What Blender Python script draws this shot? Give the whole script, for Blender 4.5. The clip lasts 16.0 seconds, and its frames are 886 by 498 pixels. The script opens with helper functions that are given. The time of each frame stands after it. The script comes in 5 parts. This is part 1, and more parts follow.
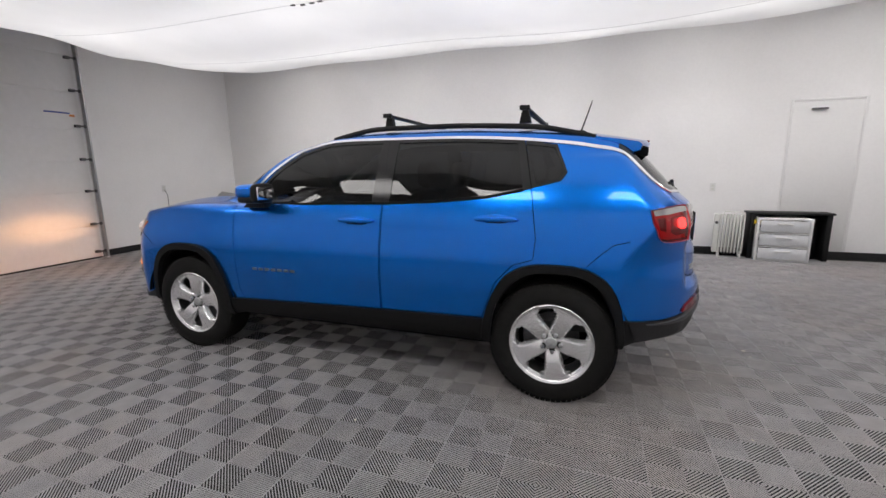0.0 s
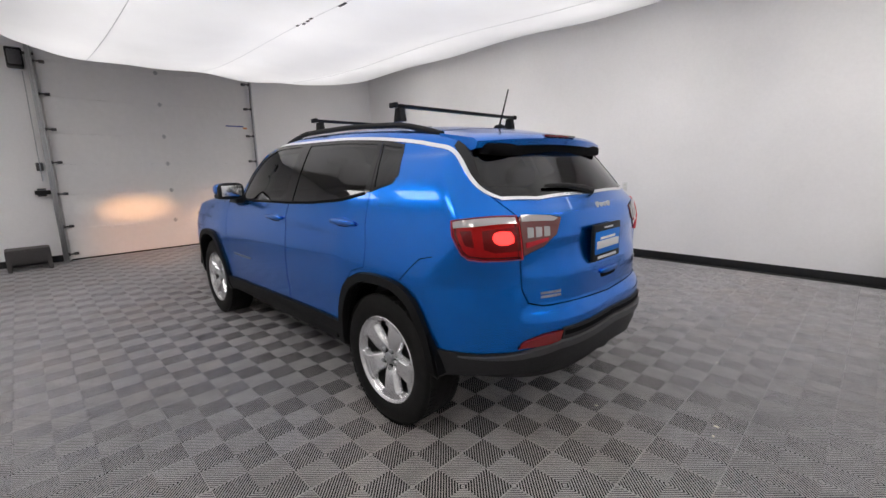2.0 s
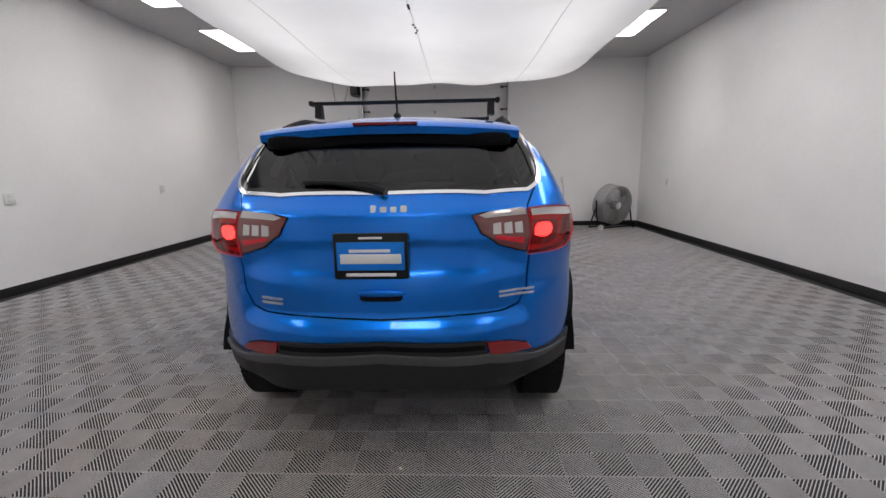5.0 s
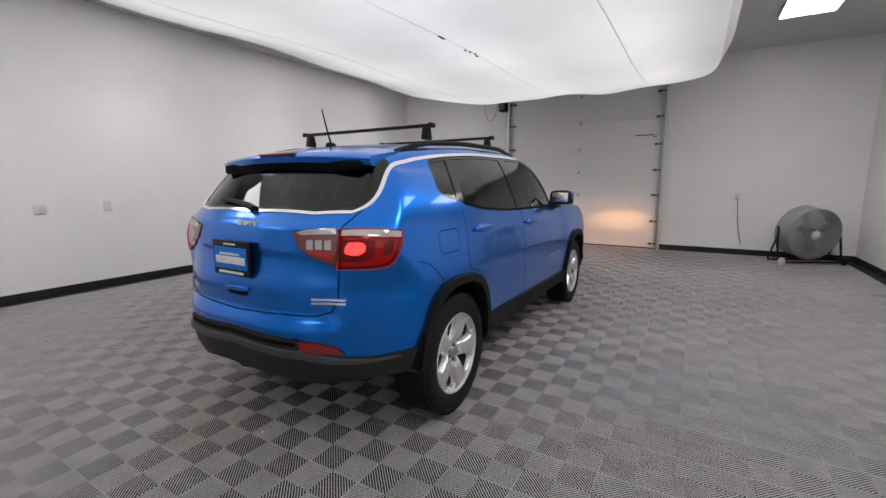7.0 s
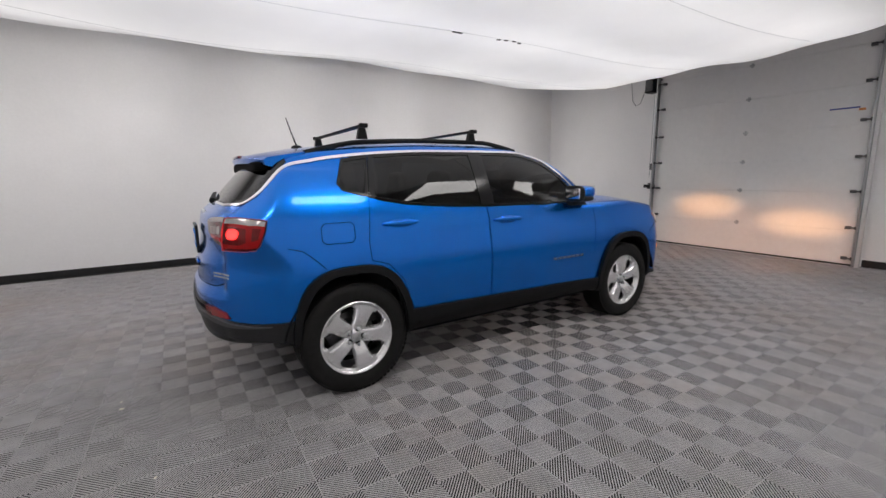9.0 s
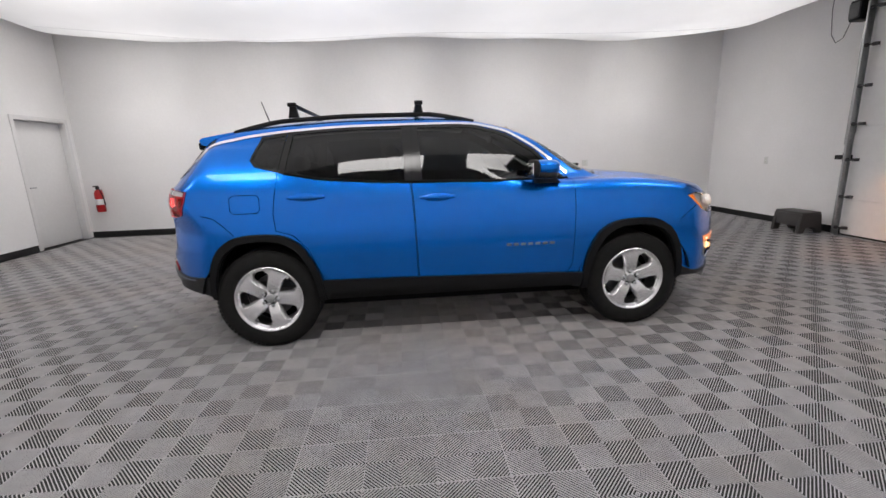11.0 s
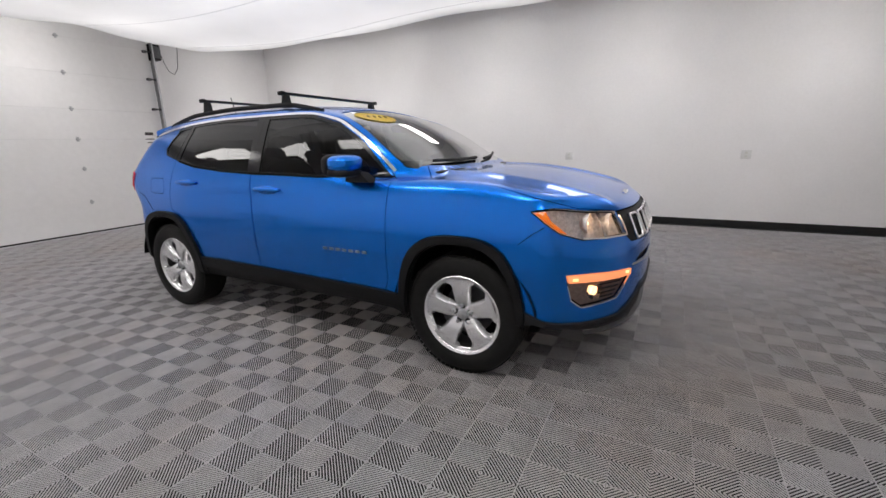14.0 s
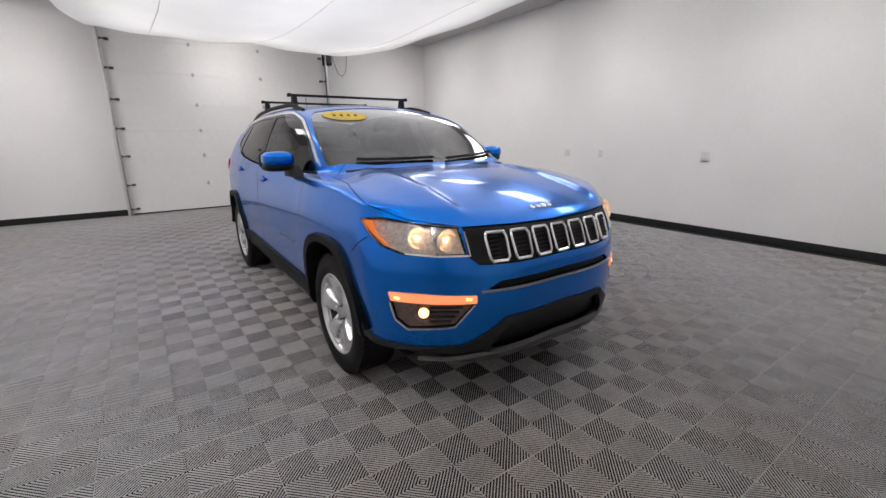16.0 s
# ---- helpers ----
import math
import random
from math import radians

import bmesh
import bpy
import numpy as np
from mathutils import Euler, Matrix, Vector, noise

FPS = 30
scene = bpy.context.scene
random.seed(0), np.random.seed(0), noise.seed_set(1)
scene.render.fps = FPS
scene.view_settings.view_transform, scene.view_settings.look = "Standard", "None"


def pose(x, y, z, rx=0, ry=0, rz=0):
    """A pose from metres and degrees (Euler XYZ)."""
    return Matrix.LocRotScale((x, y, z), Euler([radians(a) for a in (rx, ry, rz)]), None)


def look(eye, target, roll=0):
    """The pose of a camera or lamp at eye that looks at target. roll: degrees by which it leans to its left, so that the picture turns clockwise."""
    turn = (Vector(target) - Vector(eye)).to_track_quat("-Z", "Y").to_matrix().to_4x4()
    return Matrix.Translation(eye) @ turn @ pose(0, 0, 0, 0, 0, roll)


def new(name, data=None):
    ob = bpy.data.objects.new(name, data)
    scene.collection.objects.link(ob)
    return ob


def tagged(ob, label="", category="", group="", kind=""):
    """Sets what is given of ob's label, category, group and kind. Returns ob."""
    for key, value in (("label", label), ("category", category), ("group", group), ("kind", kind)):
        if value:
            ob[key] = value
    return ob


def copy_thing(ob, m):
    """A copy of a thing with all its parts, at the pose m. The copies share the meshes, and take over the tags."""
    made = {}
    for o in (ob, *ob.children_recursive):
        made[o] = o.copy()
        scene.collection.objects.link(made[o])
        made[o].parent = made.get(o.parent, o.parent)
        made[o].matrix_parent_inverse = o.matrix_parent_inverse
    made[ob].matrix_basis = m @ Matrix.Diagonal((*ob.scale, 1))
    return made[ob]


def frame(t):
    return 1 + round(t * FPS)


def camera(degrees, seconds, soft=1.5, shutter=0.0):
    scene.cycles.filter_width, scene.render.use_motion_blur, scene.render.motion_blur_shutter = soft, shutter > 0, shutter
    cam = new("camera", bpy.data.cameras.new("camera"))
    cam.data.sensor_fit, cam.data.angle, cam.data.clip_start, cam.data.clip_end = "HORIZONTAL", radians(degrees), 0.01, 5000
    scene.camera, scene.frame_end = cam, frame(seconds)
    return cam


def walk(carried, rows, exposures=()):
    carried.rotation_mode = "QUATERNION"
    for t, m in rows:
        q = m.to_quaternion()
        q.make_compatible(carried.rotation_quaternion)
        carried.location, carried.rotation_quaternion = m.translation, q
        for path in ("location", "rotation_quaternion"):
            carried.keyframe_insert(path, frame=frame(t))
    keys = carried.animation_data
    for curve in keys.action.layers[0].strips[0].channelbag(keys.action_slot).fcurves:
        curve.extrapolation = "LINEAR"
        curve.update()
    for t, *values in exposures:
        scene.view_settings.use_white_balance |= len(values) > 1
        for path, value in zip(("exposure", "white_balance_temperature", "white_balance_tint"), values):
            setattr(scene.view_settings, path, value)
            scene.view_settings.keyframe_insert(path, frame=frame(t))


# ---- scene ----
from mathutils.geometry import delaunay_2d_cdt

cam = camera(92.1, 16.0)
PATH = [
    (0, (-1.494, 3.166, 1.331), (-0.849, 1.31, 0.958), -0.7),
    (0.5, (-1.956, 2.926, 1.335), (-1.127, 1.144, 0.965), -0.7),
    (1, (-2.35, 2.671, 1.33), (-1.323, 1.001, 0.937), -0.7),
    (1.5, (-2.692, 2.332, 1.34), (-1.482, 0.784, 0.967), -0.9),
    (2, (-3.033, 2.078, 1.333), (-1.628, 0.705, 0.956), -1.2),
    (2.5, (-3.23, 1.681, 1.314), (-1.667, 0.49, 0.942), -1.0),
    (3, (-3.511, 1.325, 1.304), (-1.791, 0.367, 0.952), -0.6),
    (3.5, (-3.593, 0.912, 1.288), (-1.761, 0.209, 0.905), -1.0),
    (3.7, (-3.613, 0.74, 1.299), (-1.75, 0.115, 0.927), -0.5),
    (5.8, (-3.658, -1.005, 1.301), (-1.749, -0.515, 0.959), -0.8),
    (6, (-3.602, -1.181, 1.332), (-1.718, -0.596, 1.002), -0.2),
    (6.5, (-3.575, -1.647, 1.341), (-1.775, -0.832, 1.03), -0.1),
    (7, (-3.384, -1.974, 1.334), (-1.685, -0.967, 1.02), -0.3),
    (7.5, (-3.166, -2.352, 1.35), (-1.597, -1.15, 1.047), -0.5),
    (8, (-2.93, -2.692, 1.349), (-1.528, -1.303, 1.028), -0.6),
    (8.5, (-2.531, -2.974, 1.352), (-1.285, -1.448, 1.009), -0.6),
    (9, (-2.194, -3.279, 1.339), (-1.155, -1.604, 1.001), -0.8),
    (9.2, (-2.048, -3.346, 1.354), (-1.081, -1.636, 0.978), -0.5),
    (11.3, (-0.057, -3.745, 1.302), (-0.023, -1.795, 0.86), -2.0),
    (11.5, (0.112, -3.725, 1.313), (0.054, -1.779, 0.854), -2.1),
    (12, (0.563, -3.598, 1.316), (0.362, -1.657, 0.874), -1.9),
    (12.5, (1.064, -3.549, 1.304), (0.657, -1.642, 0.858), -2.4),
    (13, (1.436, -3.335, 1.299), (0.879, -1.472, 0.831), -2.4),
    (13.5, (1.926, -3.116, 1.284), (1.189, -1.308, 0.849), -1.8),
    (14, (2.287, -2.869, 1.295), (1.379, -1.152, 0.814), -1.4),
    (14.5, (2.625, -2.563, 1.32), (1.571, -0.93, 0.85), -0.5),
    (15, (2.976, -2.316, 1.326), (1.719, -0.84, 0.838), -0.3),
    (15.5, (3.214, -1.958, 1.328), (1.799, -0.639, 0.82), -0.6),
    (16, (3.534, -1.641, 1.32), (1.948, -0.534, 0.814), -0.6),
]
# the walk goes on smoothly between the two stretches on either side
BETWEEN = [
    (4.4, (-3.688, 0.17, 1.288), (-1.726, -0.09, 0.908), -0.7),
    (5.1, (-3.706, -0.397, 1.282), (-1.729, -0.267, 0.914), -1),
    (9.9, (-1.455, -3.647, 1.338), (-0.802, -1.791, 0.931), -0.9),
    (10.6, (-0.741, -3.79, 1.31), (-0.423, -1.857, 0.877), -1.6),
]
walk(cam, [(t, look(e, g, r)) for t, e, g, r in sorted(PATH + BETWEEN)],
     exposures=[(0, .27), (3.5, .21), (7, .10), (9.2, .15), (11.3, .34), (13, .32), (16, .24)])

# ---- light ----
world = bpy.data.worlds.new("world")
scene.world = world
world.use_nodes = True
world.node_tree.nodes["Background"].inputs[0].default_value = (.6, .65, .7, 1)
world.node_tree.nodes["Background"].inputs[1].default_value = 0.02


def lamp(name, m, kind, energy, colour=(1, 1, 1), size=(1, 1), cone=60, blend=.3, radius=.05):
    data = bpy.data.lights.new(name, kind)
    data.energy, data.color = energy, colour
    if kind == "AREA":
        data.shape, data.size, data.size_y = "RECTANGLE", *size
    if kind == "SPOT":
        data.spot_size, data.spot_blend, data.shadow_soft_size = radians(cone), blend, radius
    ob = new(name, data)
    ob.matrix_world = m
    return ob


# the tubes that light the cloth from above
for lx in (-3.0, -1.0, 1.0, 3.0):
    for ly in (-1.35, 0.0, 1.35):
        lamp("canopy_tube", pose(lx, ly, 3.38), "AREA", 8.8, (1, .968, .965), (1.7, .5))
# ceiling panels outside the canopy; the last, unseen, added to brighten the rear door
PANELS = [(x, -3.03) for x in (3.65, 1.5, -.65, -2.8, -4.85)] + [(x, 3.42) for x in (3.95, 1.75, -.45, -2.65, -4.7)] + [(-5.1, 0)]
for lx, ly in PANELS:
    lamp("panel_light", pose(lx, ly, 3.46, 0, 0, 90 if ly == 0 else 0), "AREA", 10.0, (1, .968, .962), (1.2, .58)).data.spread = radians(108)
# low beams: a wide spill under a level cut-off, and a flat hot core
for ly, lz in ((-.62, .56), (.62, .76)):
    lamp("low_beam", look((2.16, ly, .87), (5.7, ly * 1.05, .28)), "SPOT", 110, (1, .42, .17), cone=32, blend=1.0, radius=.03)
    lamp("beam_core", look((2.16, ly, .87), (5.7, ly * 1.1, lz)) @ Matrix.Diagonal((2.6, 1, 1, 1)), "SPOT", 250, (1, .50, .20), cone=8.5, blend=1.0, radius=.02)

# ---- materials ----
def material(name, colour, rough=.5, metal=0.0, coat=0.0, grain=0.0, grain_scale=40.0, bump=0.0, bump_scale=200.0, blotch=0.0, spread=0.0, placed=False, emit=None, strength=0.0, spec=.5):
    """A painted, moulded or woven surface, with unevenness at two scales."""
    m = bpy.data.materials.new(name)
    m.use_nodes = True
    nt = m.node_tree
    b = nt.nodes["Principled BSDF"]
    b.inputs["Base Color"].default_value = (*colour, 1)
    b.inputs["Roughness"].default_value = rough
    b.inputs["Metallic"].default_value = metal
    b.inputs["Coat Weight"].default_value = coat
    b.inputs["Coat Roughness"].default_value = .03
    b.inputs["Specular IOR Level"].default_value = spec
    if emit:
        b.inputs["Emission Color"].default_value = (*emit, 1)
        b.inputs["Emission Strength"].default_value = strength
    co = nt.nodes.new("ShaderNodeTexCoord")
    spot = co.outputs["Object"]
    if placed:
        spot = nt.nodes.new("ShaderNodeNewGeometry").outputs["Position"]
    last = None
    for amount, scale in ((grain, grain_scale), (blotch, grain_scale / 25)):
        if amount:
            n = nt.nodes.new("ShaderNodeTexNoise")
            n.inputs["Scale"].default_value, n.inputs["Detail"].default_value = scale, 5
            nt.links.new(spot, n.inputs["Vector"])
            r = nt.nodes.new("ShaderNodeMapRange")
            r.inputs[1].default_value, r.inputs[2].default_value = .3, .7
            r.inputs[3].default_value, r.inputs[4].default_value = 1 - amount, 1 + amount
            nt.links.new(n.outputs["Fac"], r.inputs[0])
            if last is None:
                last = r.outputs[0]
            else:
                x = nt.nodes.new("ShaderNodeMath")
                x.operation = "MULTIPLY"
                nt.links.new(last, x.inputs[0]), nt.links.new(r.outputs[0], x.inputs[1])
                last = x.outputs[0]
    if spread:
        i = nt.nodes.new("ShaderNodeObjectInfo")
        r = nt.nodes.new("ShaderNodeMapRange")
        r.inputs[3].default_value, r.inputs[4].default_value = 1 - spread, 1 + spread
        nt.links.new(i.outputs["Random"], r.inputs[0])
        if last is None:
            last = r.outputs[0]
        else:
            x = nt.nodes.new("ShaderNodeMath")
            x.operation = "MULTIPLY"
            nt.links.new(last, x.inputs[0]), nt.links.new(r.outputs[0], x.inputs[1])
            last = x.outputs[0]
    if last is not None:
        v = nt.nodes.new("ShaderNodeVectorMath")
        v.operation = "SCALE"
        v.inputs[0].default_value = colour
        nt.links.new(last, v.inputs["Scale"])
        nt.links.new(v.outputs[0], b.inputs["Base Color"])
    if bump:
        n = nt.nodes.new("ShaderNodeTexNoise")
        n.inputs["Scale"].default_value, n.inputs["Detail"].default_value = bump_scale, 4
        nt.links.new(co.outputs["Object"], n.inputs["Vector"])
        u = nt.nodes.new("ShaderNodeBump")
        u.inputs["Strength"].default_value, u.inputs["Distance"].default_value = bump, .002
        nt.links.new(n.outputs["Fac"], u.inputs["Height"])
        nt.links.new(u.outputs[0], b.inputs["Normal"])
    return m


def tint_tiles(m):
    """Brown dust in wide uneven patches over the grey."""
    nt = m.node_tree
    b = nt.nodes["Principled BSDF"]
    source = b.inputs["Base Color"].links[0].from_socket
    n, r, x = nt.nodes.new("ShaderNodeTexNoise"), nt.nodes.new("ShaderNodeMapRange"), nt.nodes.new("ShaderNodeMix")
    n.inputs["Scale"].default_value, n.inputs["Detail"].default_value, n.inputs["Roughness"].default_value = .55, 7, .65
    nt.links.new(nt.nodes.new("ShaderNodeNewGeometry").outputs["Position"], n.inputs["Vector"])
    r.inputs[1].default_value, r.inputs[2].default_value, r.inputs[4].default_value = .48, .70, .55
    nt.links.new(n.outputs["Fac"], r.inputs[0])
    x.data_type, x.blend_type = "RGBA", "MULTIPLY"
    x.inputs[7].default_value = (1.0, .86, .74, 1)
    nt.links.new(r.outputs[0], x.inputs[0])
    nt.links.new(source, x.inputs[6])
    nt.links.new(x.outputs[2], b.inputs["Base Color"])


def glass(name, tint, gloss=1.0):
    m = bpy.data.materials.new(name)
    m.use_nodes = True
    nt = m.node_tree
    nt.nodes.remove(nt.nodes["Principled BSDF"])
    t = nt.nodes.new("ShaderNodeBsdfTransparent")
    t.inputs[0].default_value = (*tint, 1)
    g = nt.nodes.new("ShaderNodeBsdfGlossy")
    g.inputs["Roughness"].default_value = .015
    f = nt.nodes.new("ShaderNodeFresnel")
    f.inputs[0].default_value = 1.52
    k = nt.nodes.new("ShaderNodeMath")
    k.operation = "MULTIPLY"
    k.inputs[1].default_value = gloss
    mix = nt.nodes.new("ShaderNodeMixShader")
    nt.links.new(f.outputs[0], k.inputs[0])
    nt.links.new(k.outputs[0], mix.inputs[0])
    nt.links.new(t.outputs[0], mix.inputs[1])
    nt.links.new(g.outputs[0], mix.inputs[2])
    nt.links.new(mix.outputs[0], nt.nodes["Material Output"].inputs[0])
    return m


def glow(name, colour, strength):
    return material(name, (.6, .6, .6), .4, emit=colour, strength=strength)


def cloth_material():
    m = bpy.data.materials.new("white_diffuser_cloth")
    m.use_nodes = True
    nt = m.node_tree
    nt.nodes.remove(nt.nodes["Principled BSDF"])
    d = nt.nodes.new("ShaderNodeBsdfDiffuse")
    d.inputs[0].default_value = (.8, .8, .8, 1)
    t = nt.nodes.new("ShaderNodeBsdfTranslucent")
    co, n, r = nt.nodes.new("ShaderNodeTexCoord"), nt.nodes.new("ShaderNodeTexNoise"), nt.nodes.new("ShaderNodeMapRange")
    n.inputs["Scale"].default_value, n.inputs["Detail"].default_value = 1.2, 6
    r.inputs[1].default_value, r.inputs[2].default_value, r.inputs[3].default_value, r.inputs[4].default_value = .3, .7, .86, .96
    nt.links.new(co.outputs["Object"], n.inputs["Vector"])
    nt.links.new(n.outputs["Fac"], r.inputs[0])
    nt.links.new(r.outputs[0], t.inputs[0])
    mix = nt.nodes.new("ShaderNodeMixShader")
    mix.inputs[0].default_value = .6
    nt.links.new(d.outputs[0], mix.inputs[1])
    nt.links.new(t.outputs[0], mix.inputs[2])
    nt.links.new(mix.outputs[0], nt.nodes["Material Output"].inputs[0])
    return m


WALL = material("white_wall_paint", (.85, .84, .84), .55, grain=.015, grain_scale=30, blotch=.025, bump=.25, bump_scale=120)
CEILING = material("grey_ceiling_paint", (.58, .575, .58), .8, grain=.03, grain_scale=25, bump=.2)
BASE = material("black_rubber_base", (.012, .012, .013), .45, grain=.2, grain_scale=30)
DOORWHITE = material("white_door_steel", (.78, .77, .765), .45, grain=.02, grain_scale=14, blotch=.03, bump=.35, bump_scale=260)
MANDOOR = material("white_door_paint", (.74, .735, .735), .5, grain=.02, grain_scale=20, blotch=.02)
PALEDOOR = material("pale_grey_door_paint", (.76, .752, .75), .55, grain=.015, grain_scale=30, blotch=.02)
STEEL = material("galvanised_steel", (.45, .46, .47), .4, metal=.9, grain=.15, grain_scale=60)
DARKSTEEL = material("dark_steel", (.10, .10, .105), .45, metal=.6, grain=.2, grain_scale=60)
BLACKPLASTIC = material("black_plastic", (.007, .007, .0075), .5, spec=.3, grain=.15, grain_scale=60, bump=.2, bump_scale=500)
GREYPLASTIC = material("charcoal_plastic", (.055, .05, .05), .6, grain=.15, grain_scale=50, bump=.3, bump_scale=300)
WHITEPLASTIC = material("white_plastic", (.72, .72, .71), .4, grain=.02, grain_scale=30)
HEATERWHITE = material("cream_enamel", (.66, .66, .62), .35, grain=.02, grain_scale=30)
CLEARPLASTIC = glass("frosted_drawer_plastic", (.72, .73, .75), .8)
CLOTH = cloth_material()
SKIRT = material("white_skirt_cloth", (.62, .62, .63), .8, grain=.04, grain_scale=8, blotch=.06)
LED = glow("led_diffuser", (1, .965, .945), 6.0)
RED = material("red_enamel", (.45, .012, .015), .3, grain=.05, grain_scale=30)
TILE = material("graphite_floor_plastic", (.42, .412, .418), .5, spec=.25, grain=.10, grain_scale=9, blotch=.16, spread=.05, placed=True, bump=.1, bump_scale=600)
tint_tiles(TILE)
# near-black bed colour stands in for the shade deep between the tile ribs
TILEBED = material("tile_gap_shade", (.008, .008, .008), .85, grain=.25, grain_scale=12)
ALUMINIUM = material("brushed_aluminium", (.62, .62, .63), .3, metal=1.0, grain=.06, grain_scale=80)
YELLOW = material("yellow_vinyl", (.80, .55, .02), .4)
TAPE = material("blue_print", (.03, .06, .30), .5)
ORANGE = material("orange_print", (.7, .25, .06), .5)
GOLDPRINT = material("dark_gold_print", (.20, .13, .01), .5)
CREAM = material("speck_paper", (.75, .72, .6), .7)

PAINT = material("blue_metallic_paint", (.0, .182, .74), .25, metal=.88, coat=.7, spec=.2, grain=.04, grain_scale=900)
CLAD = material("black_grained_cladding", (.006, .006, .0065), .6, spec=.22, grain=.15, grain_scale=60, bump=.35, bump_scale=700)
CHIN = material("dark_grey_cladding", (.016, .016, .0175), .55, spec=.35, grain=.12, grain_scale=50, bump=.3, bump_scale=700)
GLOSSBLACK = material("gloss_black_trim", (.006, .006, .007), .12, grain=.1, grain_scale=60)
# near-black for rubber seals and for shade painted into gaps and recesses
GAP = material("gap_shade_rubber", (.005, .005, .006), .8, spec=.1)
CHROME = material("chrome_trim", (.93, .93, .94), .14, metal=1.0, grain=.02, grain_scale=40)
ALLOY = material("silver_alloy", (.80, .80, .81), .27, metal=.75, grain=.05, grain_scale=60, coat=.5)
RUBBER = material("tyre_rubber", (.008, .0078, .0075), .7, spec=.25, grain=.2, grain_scale=30, bump=.4, bump_scale=300)
INTERIOR = material("black_cabin_cloth", (.03, .03, .032), .85, grain=.2, grain_scale=80)
PAINT.node_tree.nodes["Principled BSDF"].inputs["Coat IOR"].default_value = 1.46
HEADLINER = material("pale_grey_cloth", (.52, .52, .50), .9, grain=.05, grain_scale=80)
TINT = glass("privacy_glass", (.05, .055, .058), 1.25)
TINT_FRONT = glass("front_side_glass", (.10, .108, .11), 1.25)
SCREEN = glass("windscreen_glass", (.82, .90, .86), 2.6)
TINTREAR = glass("rear_glass", (.16, .17, .172), 1.2)
LENS = glass("clear_lens", (.85, .85, .86), 1.2)
REDLENS = glass("red_lamp_lens", (.85, .045, .06), 1.3)
LAMPSHELL = material("red_lamp_shell", (.55, .04, .05), .35, metal=.3, emit=(1, .05, .06), strength=.10, bump=.4, bump_scale=60)
REDSTRIP = material("red_strip", (.30, .005, .010), .12, coat=.8, emit=(1, .02, .05), strength=.15)
REDGLOW = material("tail_lamp_glow", (.35, .01, .01), .3, emit=(1, .45, .30), strength=5.0)
DULLRED = material("dull_red_lens", (.22, .012, .014), .2, coat=.6)
SMOKELENS = material("smoked_lamp_lens", (.16, .035, .035), .12, coat=1.0)
CLEARLENS = material("silver_lamp_lens", (.55, .50, .50), .12, metal=.3, coat=1.0)
AMBER = material("amber_lens", (.7, .16, .012), .15, coat=1.0, emit=(1, .25, .02), strength=.5)
AMBERGLOW = glow("amber_lamp_glow", (1, .46, .12), 1.5)
STRIP = material("pale_amber_strip", (.75, .32, .18), .2, coat=.8, emit=(1, .30, .10), strength=.7)
# rim barrel coloured darker than the alloy to paint in its shade
BARREL = material("shaded_rim_barrel", (.05, .05, .052), .4, metal=.5, grain=.1)
FROST = material("frosted_plastic", (.68, .69, .71), .35, grain=.04, grain_scale=20, blotch=.08)
FOGSHELL = material("smoked_fog_reflector", (.20, .15, .13), .3, metal=.6, coat=.5, grain=.2, grain_scale=60, bump=.5, bump_scale=60)
WARMGLOW = glow("warm_bulb_glow", (1, .56, .24), 3.0)
HEADGLOW = glow("head_lamp_bulb", (1, .60, .30), 14.0)
REFLECTOR = material("lamp_reflector", (.96, .90, .84), .30, metal=.25, grain=.25, grain_scale=60, bump=.5, bump_scale=45)
DARKRED = material("dark_red_ring", (.10, .004, .006), .15, coat=.8, emit=(1, .02, .03), strength=.04)
BADGE = material("smoked_badge_metal", (.20, .23, .28), .3, metal=.8, grain=.1, grain_scale=80)
GRILLEWIRE = material("pale_wire", (.40, .40, .395), .4, metal=.4, grain=.1, grain_scale=60)
LIP = material("grey_bumper_lip", (.055, .055, .058), .5, grain=.1, grain_scale=50, bump=.3, bump_scale=700)
FANGREY = material("grey_fan_enamel", (.30, .30, .302), .45, grain=.1, grain_scale=30)
PLATEBLUE = material("blue_plate", (.01, .20, .72), .5, spec=.2, grain=.05, grain_scale=60)
WHITEPRINT = material("white_print", (.8, .8, .8), .4)

# ---- mesh tools ----
def obj(name, bm, mat, parent=None, label="", smooth=40):
    """Links a bmesh as one mesh object, under parent if given."""
    me = bpy.data.meshes.new(name)
    bmesh.ops.recalc_face_normals(bm, faces=bm.faces)
    bm.to_mesh(me)
    bm.free()
    if smooth:
        me.polygons.foreach_set("use_smooth", [True] * len(me.polygons))
        me.set_sharp_from_angle(angle=radians(smooth))
    me.materials.append(mat)
    ob = new(name, me)
    if parent is not None:
        ob.parent = parent
    if label:
        ob["label"] = label
    return ob


part = obj


def thing(name, label, category, m=None, group="", kind=""):
    ob = new(name)
    ob.empty_display_size = .1
    if m is not None:
        ob.matrix_world = m
    return tagged(ob, label, category, group, kind)


